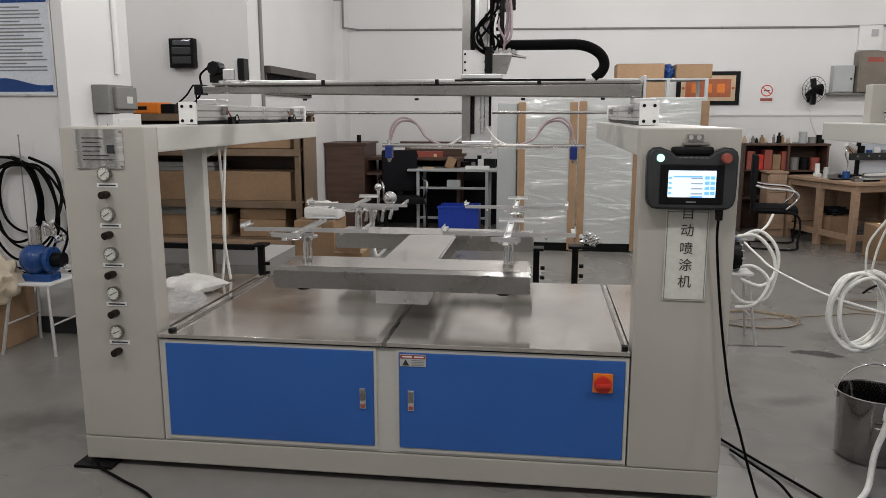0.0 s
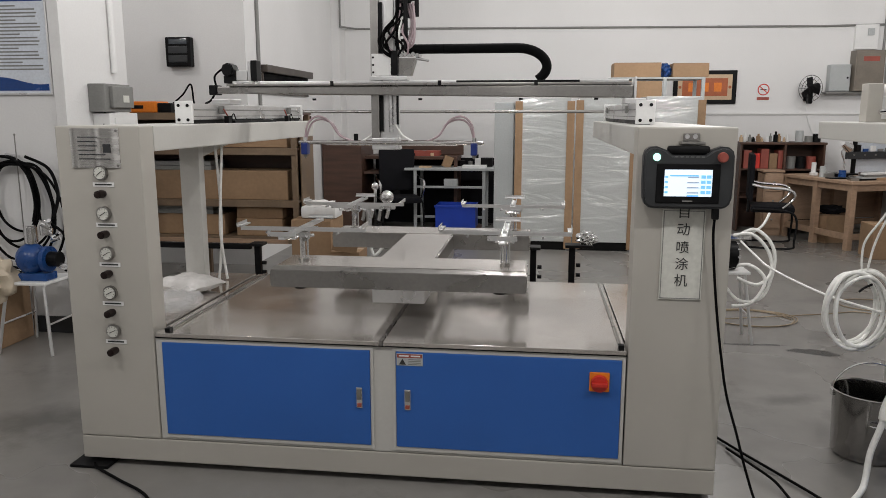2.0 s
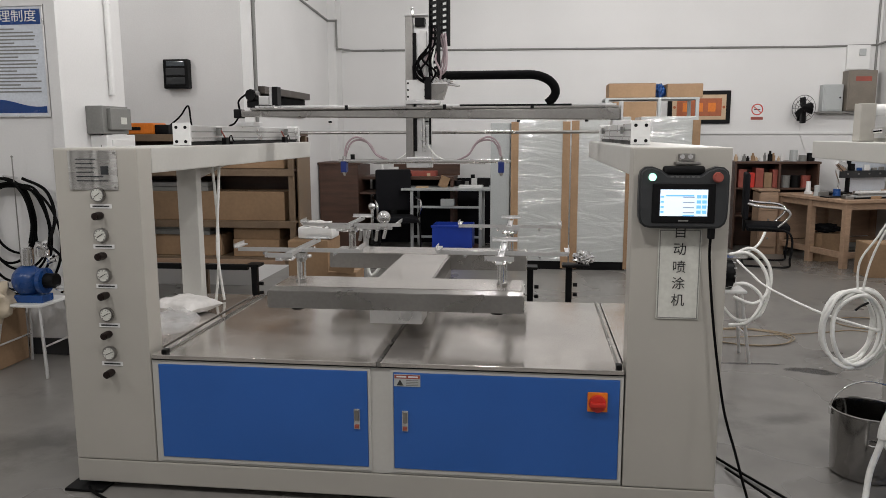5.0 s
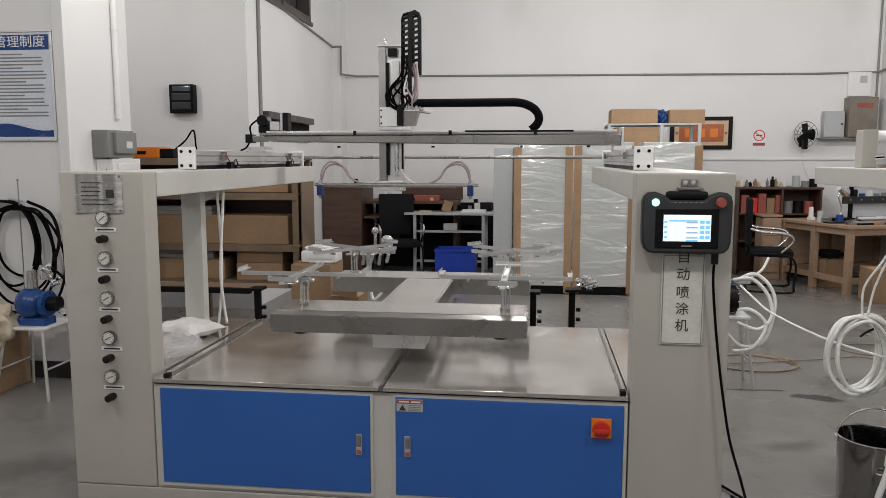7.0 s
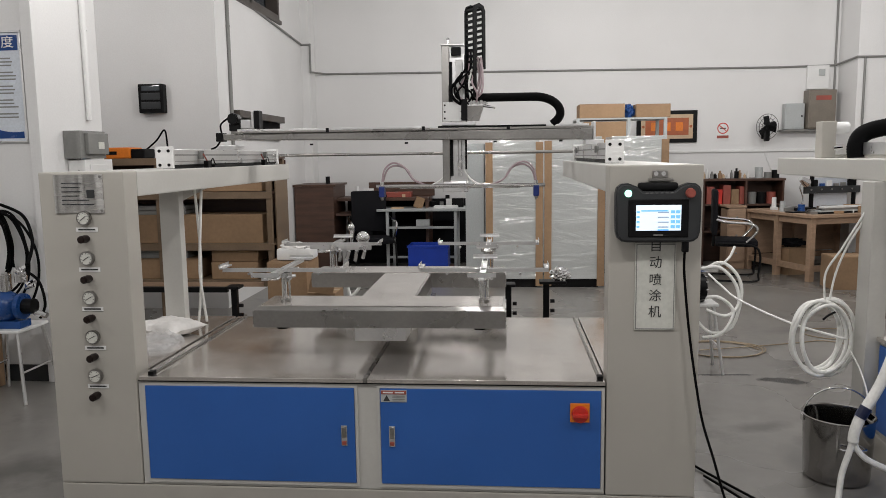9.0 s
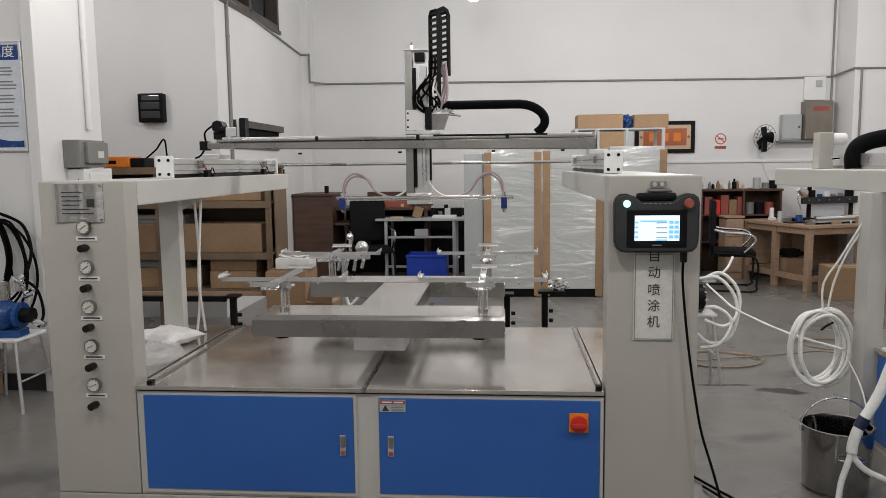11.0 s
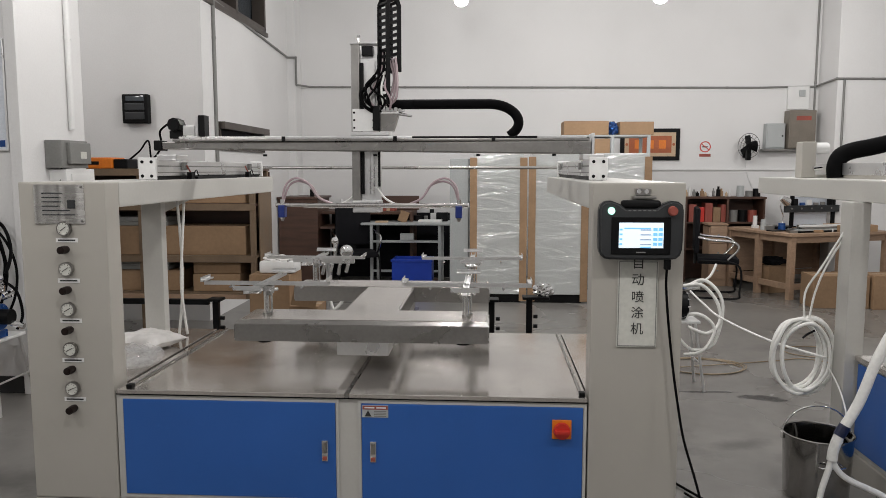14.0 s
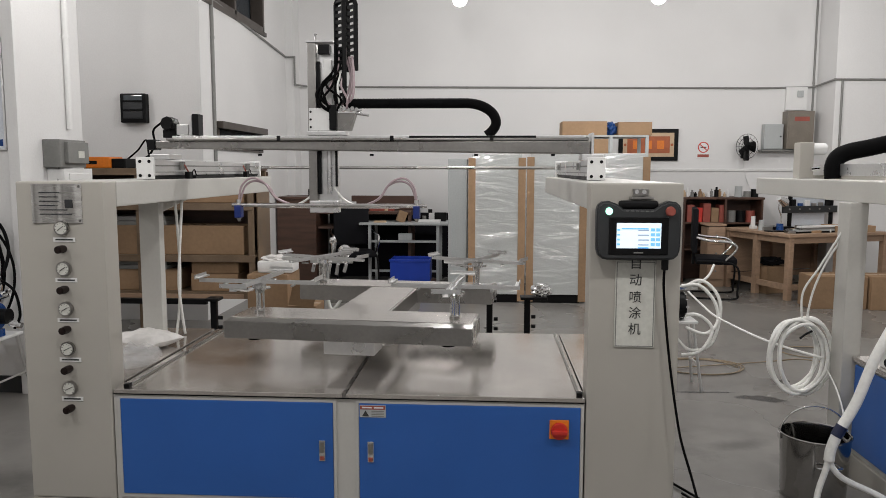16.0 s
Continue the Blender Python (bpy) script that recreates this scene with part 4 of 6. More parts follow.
# ---- framed notice on the partition ----
ps = thing("framed_notice", "glossy framed notice in an aluminium frame on the wall", "poster", (-2.976, 1.9, 2.06))
part("board", box_bm(-0.34, 0.34, -0.012, 0, -0.43, 0.43, 0.002), POSTER, ps)
part("header", box_bm(-0.325, 0.325, -0.0135, -0.0125, 0.29, 0.41), NAVY, ps)
part("heading", text_bm("间管理制度", 0.1, pose(0.05, -0.0145, 0.35) @ FRONT), WHITE, ps)
rnd = random.Random(4)
for i in range(19):
    z = 0.25 - i * 0.0275
    ln = 0.6 if i % 4 else 0.44
    part("text_bar", box_bm(-0.3, -0.3 + ln * rnd.uniform(0.93, 1.0), -0.0135, -0.0125, z, z + 0.011), GREYBOX, ps)
w = bmesh.new()
n = 16
top = [w.verts.new((-0.325 + 0.65 * i / n, -0.0135, -0.33 - 0.03 * math.cos(6.28 * i / n + 0.6))) for i in range(n + 1)]
bot = [w.verts.new((-0.325 + 0.65 * i / n, -0.0135, -0.41)) for i in range(n + 1)]
for i in range(n):
    w.faces.new((bot[i], bot[i + 1], top[i + 1], top[i]))
part("wave_band", w, NAVY, ps)
for a, b, c, e in ((-0.355, 0.355, 0.43, 0.445), (-0.355, 0.355, -0.445, -0.43), (-0.355, -0.34, -0.43, 0.43), (0.34, 0.355, -0.43, 0.43)):
    part("frame_bar", box_bm(a, b, -0.022, 0, c, e, 0.003), ALU, ps)

ps.scale = (0.95, 1, 0.84)

# ---- paint pump on a stool, hoses on the wall hook ----
def stool(at, label, h=0.48, w=0.16):
    ob = thing("stool", label, "stool", at)
    part("seat", box_bm(-w, w, -w, w, h - 0.02, h, 0.006), WHITE, ob)
    for sx in (-1, 1):
        for sy in (-1, 1):
            part("leg", cyl_bm((sx * (w + 0.03), sy * (w + 0.03), 0), (sx * (w - 0.03), sy * (w - 0.03), h - 0.02), 0.011, n=10), ALU, ob)
        part("stretcher", cyl_bm((sx * w, -w, 0.2), (sx * w, w, 0.2), 0.007, n=8), ALU, ob)
    return ob


stool((-2.66, 1.57, 0), "white-topped metal stool carrying a paint pump")
pp = thing("paint_pump", "blue enamelled diaphragm paint pump with chrome fittings", "pump", (-2.62, 1.52, 0.48))
part("body", ball_bm((-0.03, 0, 0.14), 0.1, (1, 1, 1.05)), PUMPBLUE, pp, smooth=True)
part("flange", cyl_bm((0.07, 0, 0.14), (0.1, 0, 0.14), 0.085, n=24), PUMPBLUE, pp)
part("base", box_bm(-0.1, 0.1, -0.06, 0.06, 0, 0.05, 0.008), PUMPBLUE, pp)
part("air_motor", cyl_bm((0.1, 0, 0.14), (0.17, 0, 0.14), 0.05, n=20), BLACK, pp)
part("filter_cup", cyl_bm((-0.02, 0, 0.24), (-0.02, 0, 0.36), 0.04, n=20, bevel=0.01), CHROME, pp, smooth=True)
part("regulator", cyl_bm((0.08, 0, 0.3), (0.08, 0, 0.4), 0.03, n=16), CHROME, pp)
for i in range(6):
    a = 1.05 * i
    part("valve", cyl_bm((0.12, 0.0, 0.26 + 0.02 * i), (0.12 + 0.06 * math.cos(a), 0.06 * math.sin(a), 0.28 + 0.025 * i), 0.012, n=10), CHROME, pp)
part("outlet", cyl_bm((0.17, 0, 0.1), (0.25, 0, 0.08), 0.02, n=12), CHROME, pp)
part("feed_hose", tube_bm([(0.12, 0, 0.38), (0.2, 0.02, 0.3), (0.23, 0.02, 0.15), (0.2, 0.0, 0.06)], 0.009), RUBBER, pp)
hk = thing("hose_bundle", "black hoses hanging in loops from a wall hook", "hoses", (-2.95, 1.86, 1.07))
rnd = random.Random(7)
for i in range(6):
    a, b, s = 0.16 + 0.035 * i, 0.26 + 0.03 * i, rnd.uniform(-0.04, 0.04)
    loop = [(s + a * math.sin(t), -0.01 - 0.012 * i, 0.18 - b + b * math.cos(t) * (1 + 0.1 * rnd.uniform(-1, 1))) for t in [2 * math.pi * j / 9 for j in range(9)]]
    part("hose", tube_bm(loop, 0.009, closed=True), RUBBER, hk)
part("tail", tube_bm([(0.1, -0.04, 0.2), (0.28, -0.06, 0.12), (0.36, -0.1, -0.05), (0.38, -0.2, -0.2)], 0.011), RUBBER, hk)
for i in range(4):
    part("hose", tube_bm([(-0.25 + 0.02 * i, -0.02 * i, 0.2), (-0.02 + 0.015 * i, -0.03 * i, 0.19), (0.1 + 0.012 * i, -0.03 * i, 0.08), (0.13 + 0.015 * i, -0.03 * i, -0.1), (0.14 + 0.01 * i, -0.04 * i, -0.24)], 0.008), RUBBER, hk)
part("hook", cyl_bm((0, 0.04, 0.2), (0, -0.1, 0.22), 0.008, n=8), CHROME, hk)
ant = thing("thin_rod", "thin metal rod standing by the wall", "rod", (-2.9, 1.8, 0.0))
part("rod", cyl_bm((0, 0, 0), (0, 0, 1.42), 0.004, n=8, bm=ball_bm((0, 0, 1.42), 0.008, sub=2)), STEEL_DARK, ant)
bb = thing("paper_sack", "crumpled beige sack on the floor crates", "sack", (-2.86, 1.42, 0.36))
part("sack", ball_bm((0, 0, 0.13), 0.17, (0.85, 0.7, 0.9), lumpy=0.35, sub=4), BAGB, bb, smooth=True)
carton(-3.5, -2.9, 1.4, 1.8, 0.0, 0.38, "worn brown carton under the sack")

# bag and film on the machine's ledge
wb = thing("white_bag", "soft white plastic bag lying on the machine ledge", "bag", (-1.175, 0.74, 0.632))
g = bmesh.new()
NB = 22
for side in (1, -1):
    grid = []
    for i in range(NB + 1):
        u = 2 * i / NB - 1
        row = []
        for j in range(NB + 1):
            v = 2 * j / NB - 1
            puff = max(0.0, (1 - u ** 4) * (1 - v ** 4)) ** 0.6
            wr = 0.006 * noise.noise(Vector((u * 3, v * 3, 1.7))) + 0.003 * noise.noise(Vector((u * 9, v * 7, 4.2)))
            z = 0.04 + (0.042 * puff if side > 0 else -0.036 * puff) + wr * (0.4 + puff) * (1 if side > 0 else 0.2)
            row.append(g.verts.new((0.135 * u * (1 + 0.1 * v * v) + 0.015 * noise.noise(Vector((u * 2, v * 2, 9))), 0.115 * v * (1 + 0.12 * u * u), max(0.002, z))))
        grid.append(row)
    for i in range(NB):
        for j in range(NB):
            q = (grid[i][j], grid[i + 1][j], grid[i + 1][j + 1], grid[i][j + 1])
            g.faces.new(q if side > 0 else q[::-1])
bmesh.ops.remove_doubles(g, verts=g.verts, dist=0.003)
bmesh.ops.rotate(g, cent=(0, 0, 0), matrix=Matrix.Rotation(radians(-24), 3, "Z"), verts=g.verts)
part("bag", g, BAGW, wb, smooth=True)
fb = thing("film_roll", "crumpled clear plastic film coiled on the machine ledge", "plastic film", (-1.095, 0.4, 0.633))
for k in range(3):
    g = bmesh.new()
    NA, NR = 64, 9
    rings = []
    for i in range(NA):
        t = 2 * math.pi * i / NA
        row = []
        for j in range(NR):
            c = 2 * math.pi * j / NR
            w = noise.noise(Vector((3.2 * math.cos(t), 3.2 * math.sin(t), j * 0.9 + 7 * k)))
            rr = 0.018 + 0.012 * w
            rad = 0.08 + 0.022 * k + rr * math.cos(c) + 0.012 * noise.noise(Vector((1.5 * math.cos(t), 1.5 * math.sin(t), 3 * k)))
            row.append(g.verts.new((rad * math.cos(t), 1.15 * rad * math.sin(t), max(0.002, 0.03 + 0.013 * (k % 2) + 1.25 * rr * math.sin(c) + 0.012 * w))))
        rings.append(row)
    for i in range(NA):
        for j in range(NR):
            g.faces.new((rings[i][j], rings[(i + 1) % NA][j], rings[(i + 1) % NA][(j + 1) % NR], rings[i][(j + 1) % NR]))
    part("film_coil", g, FILM, fb)

# ---- back of the room: desks, chair, bin ----
wb2 = thing("steel_workbench", "grey steel-framed workbench with clutter", "workbench", (-0.52, 7.2, 0))
part("top", box_bm(-0.6, 0.6, -0.33, 0.33, 0.82, 0.85, 0.005), LGREY, wb2)
for x in (-0.46, 0.46):
    for y in (-0.29, 0.29):
        part("leg", box_bm(x - 0.02, x + 0.02, y - 0.02, y + 0.02, 0, 0.82, 0.003), LGREY, wb2)
for z in (0.2, 0.6):
    part("rail", box_bm(-0.44, 0.44, -0.3, -0.275, z - 0.015, z + 0.015, 0.003), LGREY, wb2)
bn = thing("plastic_bin", "blue plastic storage bin on the floor", "bin", (-0.4, 6.75, 0.1))
g = bmesh.new()
for a, b, c, d in ((-0.26, 0.26, -0.2, -0.19), (-0.26, 0.26, 0.19, 0.2), (-0.26, -0.25, -0.19, 0.19), (0.25, 0.26, -0.19, 0.19)):
    box_bm(a, b, c, d, 0, 0.3, 0.003, bm=g)
box_bm(-0.25, 0.25, -0.19, 0.19, 0, 0.01, bm=g)
part("tub", g, BLUEBIN, bn)
part("rim", box_bm(-0.272, 0.272, -0.212, -0.2, 0.27, 0.3, 0.004), BLUEBIN, bn)
pl = thing("pallet", "low timber pallet under the bin", "pallet", (-0.4, 6.75, 0))
for y in (-0.2, 0.0, 0.2):
    part("skid", box_bm(-0.3, 0.3, y - 0.03, y + 0.03, 0, 0.075), WOOD, pl)
part("deck", box_bm(-0.32, 0.32, -0.24, 0.24, 0.075, 0.099, 0.003), WOOD, pl)


def small_item(name, label, cat, bm, m, at=(0, 0, 0)):
    ob = tagged(part(name, bm, m), label, cat)
    ob.matrix_basis = pose(*at)
    return ob


small_item("open_carton", "small open brown carton on the workbench", "box", box_bm(-0.06, 0.06, -0.06, 0.06, 0, 0.15, 0.003), CARD, (-0.6, 7.15, 0.851)).rotation_euler = (0, 0.35, 0.2)
small_item("paper_stack", "loose white papers on the workbench", "papers", box_bm(-0.16, 0.16, -0.1, 0.1, 0, 0.03, 0.003), WHITE, (-0.2, 7.1, 0.851))
small_item("small_case", "small dark case on the workbench", "case", box_bm(-0.07, 0.09, -0.06, 0.06, 0, 0.12, 0.006), BLACK, (-0.06, 7.3, 0.851))
small_item("bottle", "small dark bottle on the workbench", "bottle", cyl_bm((0, 0, 0), (0, 0, 0.16), 0.03, n=14), BLACK, (-0.2, 7.38, 0.851))
small_item("yellow_pad", "yellow notepad on the workbench", "notepad", box_bm(-0.08, 0.08, -0.06, 0.06, 0, 0.02), CREAM, (-0.85, 7.0, 0.851))
small_item("white_carton", "white carton on the workbench rail", "box", box_bm(-0.09, 0.09, -0.05, 0.05, 0, 0.09, 0.003), LGREY, (-0.5, 6.94, 0.616))

dk = thing("brown_desk", "dark brown office desk with a side cabinet", "desk", (-1.6, 7.35, 0))
part("side_cabinet", box_bm(-0.66, -0.12, -0.4, 0.35, 0, 1.16, 0.005), WOOD, dk)
part("cabinet_top", box_bm(-0.675, -0.09, -0.42, 0.37, 1.161, 1.19, 0.004), WOOD, dk)
part("desktop", box_bm(-0.12, 1.15, -0.2, 0.45, 0.95, 0.99, 0.004), WOOD, dk)
# Added near-black sheet, run on behind the workbench to darken the space below.
part("back_panel", box_bm(-0.1, 1.75, 0.4, 0.44, 0.0, 0.94), CHAIR, dk)
part("end_panel", box_bm(1.11, 1.15, -0.18, 0.39, 0.0, 0.949), WOOD, dk)
part("shelf", box_bm(-0.1, 0.25, -0.36, 0.2, 0.76, 0.79), WOOD, dk)
small_item("desk_partition", "low curved dark brown screen on the desk", "screen", box_bm(-0.35, 0.6, -0.015, 0.015, 0, 0.2, 0.01), WOOD, (-1.0, 7.6, 0.991))
small_item("red_folder", "dull red folder on the desk", "folder", box_bm(-0.2, 0.35, -0.1, 0.1, 0, 0.07, 0.004), DRED, (-1.05, 7.35, 0.991))
small_item("white_card", "white notice card on the desk", "card", box_bm(-0.07, 0.07, -0.006, 0.006, 0, 0.13), WHITE, (-1.28, 7.2, 0.991))
small_item("white_bottle", "white spray bottle on the desk", "bottle", cyl_bm((0, 0, 0), (0, 0, 0.16), 0.035, 0.02, n=14), WHITE, (-1.45, 7.25, 0.991))
small_item("small_cup", "small black cup on the cabinet", "cup", cyl_bm((0, 0, 0), (0, 0, 0.1), 0.03, n=14), BLACK, (-1.85, 7.2, 1.191))
small_item("metal_clamp", "small metal clamp on the desk edge", "clamp", cyl_bm((-0.15, 0, 0.02), (0.15, 0, 0.06), 0.015, n=10), STEEL_DARK, (-1.35, 7.08, 0.991))

rnd = random.Random(31)
for i in range(9):
    k = i % 3
    g = box_bm(-0.05, 0.05, -0.03, 0.03, 0, rnd.uniform(0.03, 0.12), 0.004) if k else cyl_bm((0, 0, 0), (0, 0, rnd.uniform(0.06, 0.15)), 0.028, n=12)
    on_desk = i < 5
    ob = small_item("desk_item", ("small tin among the desk clutter", "small dark box among the desk clutter", "small pale carton among the desk clutter")[k], "clutter", g,
                    (GREYBOX, BLACK, WHITE, DRED, CREAM)[rnd.randrange(5)], (-1.3 + 0.13 * i, 7.28, 0.991) if on_desk else (-1.0 + 0.12 * i, 7.35, 0.851))
    ob.rotation_euler = (0, 0, rnd.uniform(-0.7, 0.7))
    tagged(ob, group="desk clutter")


def office_chair(at, rz, label):
    ob = thing("office_chair", label, "chair", at, rz, "office chairs")
    part("seat", box_bm(-0.25, 0.25, -0.24, 0.24, 0.42, 0.5, 0.03), CHAIR, ob, smooth=True)
    part("backrest", box_bm(-0.24, 0.24, 0.22, 0.28, 0.55, 1.1, 0.028), CHAIR, ob, smooth=True)
    part("back_bar", box_bm(-0.04, 0.04, 0.24, 0.27, 0.4, 0.6, 0.004), BLACK, ob)
    for s in (-1, 1):
        part("armrest", tube_bm([(s * 0.27, 0.24, 0.75), (s * 0.29, 0.1, 0.72), (s * 0.29, -0.15, 0.7), (s * 0.28, -0.22, 0.62), (s * 0.27, -0.1, 0.48)], 0.016), CHROME, ob)
        part("runner", tube_bm([(s * 0.26, 0.22, 0.46), (s * 0.26, -0.22, 0.42), (s * 0.27, -0.25, 0.1), (s * 0.27, -0.2, 0.014), (s * 0.27, 0.25, 0.014)], 0.013), BLACK, ob)
    part("cross_tube", cyl_bm((-0.27, 0.25, 0.014), (0.27, 0.25, 0.014), 0.013, n=10), BLACK, ob)
    return ob


office_chair((-1.15, 6.7, 0), 20, "black padded office chair beside the desk")
office_chair((3.42, 6.35, 0), 78, "black padded office chair with chrome armrests")

# ---- film-wrapped cabinets ----
def wrapped_panel(x0, x1, y, h, label, film=True):
    ob = thing("wrapped_cabinet", label, "cabinet", ((x0 + x1) / 2, y, 0), group="wrapped cabinets")
    w = (x1 - x0) / 2
    part("body", box_bm(-w, w, 0.0, 0.55, 0.1, h, 0.006), WRAP if film else LGREY, ob)
    part("base", box_bm(-w + 0.02, w - 0.02, 0.03, 0.5, 0.0, 0.1), BLACK, ob)
    for s in ((-1, 1) if film else ()):
        part("edge_board", box_bm(s * w - 0.042, s * w + 0.042, -0.012, -0.002, 0.02, h - 0.04, 0.002), CARD, ob, "brown cardboard edge protector")
    return ob


wrapped_panel(0.14, 0.36, 5.75, 1.69, "plain light grey steel cabinet side", False)
wrapped_panel(0.42, 1.0, 5.7, 1.74, "grey cabinet wrapped in clear film with cardboard corners")
wrapped_panel(1.1, 1.71, 5.7, 1.75, "grey cabinet wrapped in clear film with cardboard corners")
wrapped_panel(1.82, 2.42, 5.7, 1.75, "grey cabinet wrapped in clear film with cardboard corners")

# ---- shelf unit with cartons, wall fittings ----
su = thing("shelf_unit", "grey steel shelf unit piled with cartons", "shelf unit", (2.1, 6.6, 0))
for x in (-0.58, 0.05, 0.5):
    for y in (0.0, 0.5):
        part("upright", box_bm(x - 0.02, x + 0.02, y - 0.02, y + 0.02, 0, 1.98, 0.003), LGREY, su)
for z in (0.6, 1.2, 1.7, 1.975):
    part("shelf", box_bm(-0.6, 0.52, -0.02, 0.52, z, z + 0.022, 0.003), LGREY, su)
carton(1.54, 2.1, 6.6, 7.0, 1.998, 2.17, "brown carton on top of the shelf unit")
carton(2.24, 2.66, 6.6, 7.0, 1.998, 2.16, "yellowish carton on top of the shelf unit")
carton(1.6, 2.12, 6.6, 7.0, 1.723, 1.95, "brown carton on the shelf unit")
small_item("blue_bag", "crumpled blue plastic bag between the cartons", "bag", ball_bm((0, 0, 0.08), 0.09, (0.8, 1, 1), lumpy=0.4), PUMPBLUE, (2.17, 6.75, 1.998))
fr = thing("calligraphy_frame", "orange calligraphy panel in a black wooden frame", "picture", (2.89, BACK_Y, 1.92))
part("frame", box_bm(-0.42, 0.42, -0.03, 0, -0.225, 0.225, 0.006), BLACK, fr)
part("mount", box_bm(-0.36, 0.36, -0.034, -0.029, -0.17, 0.17), CREAM, fr)
part("panel", box_bm(-0.3, 0.3, -0.037, -0.033, -0.12, 0.12), GOLD, fr)
for i in range(3):
    part("brush_bar", box_bm(-0.22 + 0.17 * i, -0.12 + 0.17 * i, -0.0385, -0.0372, -0.06, 0.06), ORANGE, fr)
for s in (-1, 1):
    part("side_ornament", cyl_bm((s * 0.33, -0.036, 0.0), (s * 0.33, -0.034, 0.0), 0.02, n=12), GOLD, fr)
ns = thing("no_smoking_sign", "white no-smoking sign with a red ring", "sign", (3.67, BACK_Y, 1.85))
part("board", box_bm(-0.09, 0.09, -0.006, 0, -0.12, 0.12), WHITE, ns)
ring = bmesh.new()
for i in range(28):
    a, b = 2 * math.pi * i / 28, 2 * math.pi * (i + 1) / 28
    ring.faces.new([ring.verts.new((r * math.cos(t), -0.0075, 0.035 + r * math.sin(t))) for r, t in ((0.078, a), (0.078, b), (0.064, b), (0.064, a))])
part("ring", ring, RED, ns)
sl = box_bm(-0.066, 0.066, -0.009, -0.0078, -0.006, 0.006)
bmesh.ops.transform(sl, matrix=pose(0, 0, 0.035, 0, 40, 0), verts=sl.verts)
part("slash", sl, RED, ns)
part("cigarette", box_bm(-0.04, 0.04, -0.0075, -0.0065, 0.028, 0.042), INK, ns)
part("text_bar", box_bm(-0.08, 0.08, -0.0075, -0.0065, -0.105, -0.065), DRED, ns)
fn = thing("wall_fan", "black wall fan with a wire cage", "fan", (4.23, BACK_Y, 1.865))
part("bracket", box_bm(-0.05, 0.05, -0.05, 0, -0.16, 0.02, 0.008), BLACK, fn)
part("arm", cyl_bm((0, -0.05, -0.05), (0, -0.16, 0.0), 0.025, n=12), BLACK, fn)
part("motor", cyl_bm((0.12, -0.2, 0.06), (-0.03, -0.27, 0.03), 0.062, 0.055, 20), BLACK, fn, smooth=True)
part("neck", box_bm(-0.035, 0.045, -0.22, -0.1, -0.2, -0.02, 0.02), BLACK, fn)
cg = bmesh.new()
for j in range(3):
    r = (0.2, 0.14, 0.08)[j]
    tube_bm([(r * math.cos(t) - 0.04, -0.3 - 0.02 * j, 0.03 + r * math.sin(t)) for t in [2 * math.pi * i / 12 for i in range(12)]], 0.004, n=3, k=6, closed=True, bm=cg)
for i in range(16):
    a = 2 * math.pi * i / 16
    cyl_bm((-0.04 + 0.03 * math.cos(a), -0.36, 0.03 + 0.03 * math.sin(a)), (-0.04 + 0.2 * math.cos(a), -0.3, 0.03 + 0.2 * math.sin(a)), 0.0025, n=5, bm=cg)
bmesh.ops.rotate(cg, cent=(-0.04, -0.3, 0.03), matrix=Matrix.Rotation(radians(-38), 3, "Z"), verts=cg.verts)
part("cage", cg, BLACK, fn)
for i in range(3):
    b = box_bm(0.03, 0.17, -0.004, 0.004, -0.05, 0.05, 0.003)
    bmesh.ops.transform(b, matrix=pose(-0.04, -0.3, 0.03, 0, 0, -38) @ pose(0, 0, 0, 0, 120 * i + 20, 0) @ pose(0, 0, 0, 25, 0, 0), verts=b.verts)
    part("blade", b, BLACK, fn)
fn.scale = (0.74, 0.78, 0.86)
part("cord", tube_bm([(0.0, -0.02, -0.15), (0.04, -0.02, -0.4), (0.14, -0.02, -0.62), (0.2, -0.02, -0.7)], 0.006), WHITE, fn)
eb = thing("fuse_box", "grey metal fuse box on the back wall", "fuse box", (4.63, BACK_Y, 2.03))
part("body", box_bm(-0.16, 0.1, -0.12, 0, -0.175, 0.175, 0.006), LGREY, eb)
part("door", box_bm(-0.145, 0.085, -0.13, -0.12, -0.16, 0.16, 0.004), LGREY, eb)
part("lock", cyl_bm((0.06, -0.137, 0), (0.06, -0.129, 0), 0.012, n=10), BLACK, eb)
part("ledge", box_bm(-0.2, 0.6, -0.16, 0, -0.205, -0.18, 0.003), GREYBOX, eb)
mb = thing("distribution_box", "large grey distribution box with a red notice", "distribution box", (4.94, BACK_Y, 2.1))
part("body", box_bm(-0.19, 0.17, -0.2, 0, -0.245, 0.28, 0.006), BEIGEBOX, mb)
part("door", box_bm(-0.175, 0.155, -0.21, -0.2, -0.23, 0.265, 0.004), BEIGEBOX, mb)
part("notice", box_bm(-0.1, 0.1, -0.213, -0.21, 0.14, 0.2), DRED, mb)
part("meter_panel", box_bm(-0.17, 0.12, -0.05, 0, 0.3, 0.62, 0.004), WHITE, mb)
part("meter", box_bm(-0.02, 0.06, -0.07, -0.05, 0.48, 0.57, 0.004), LGREY, mb)

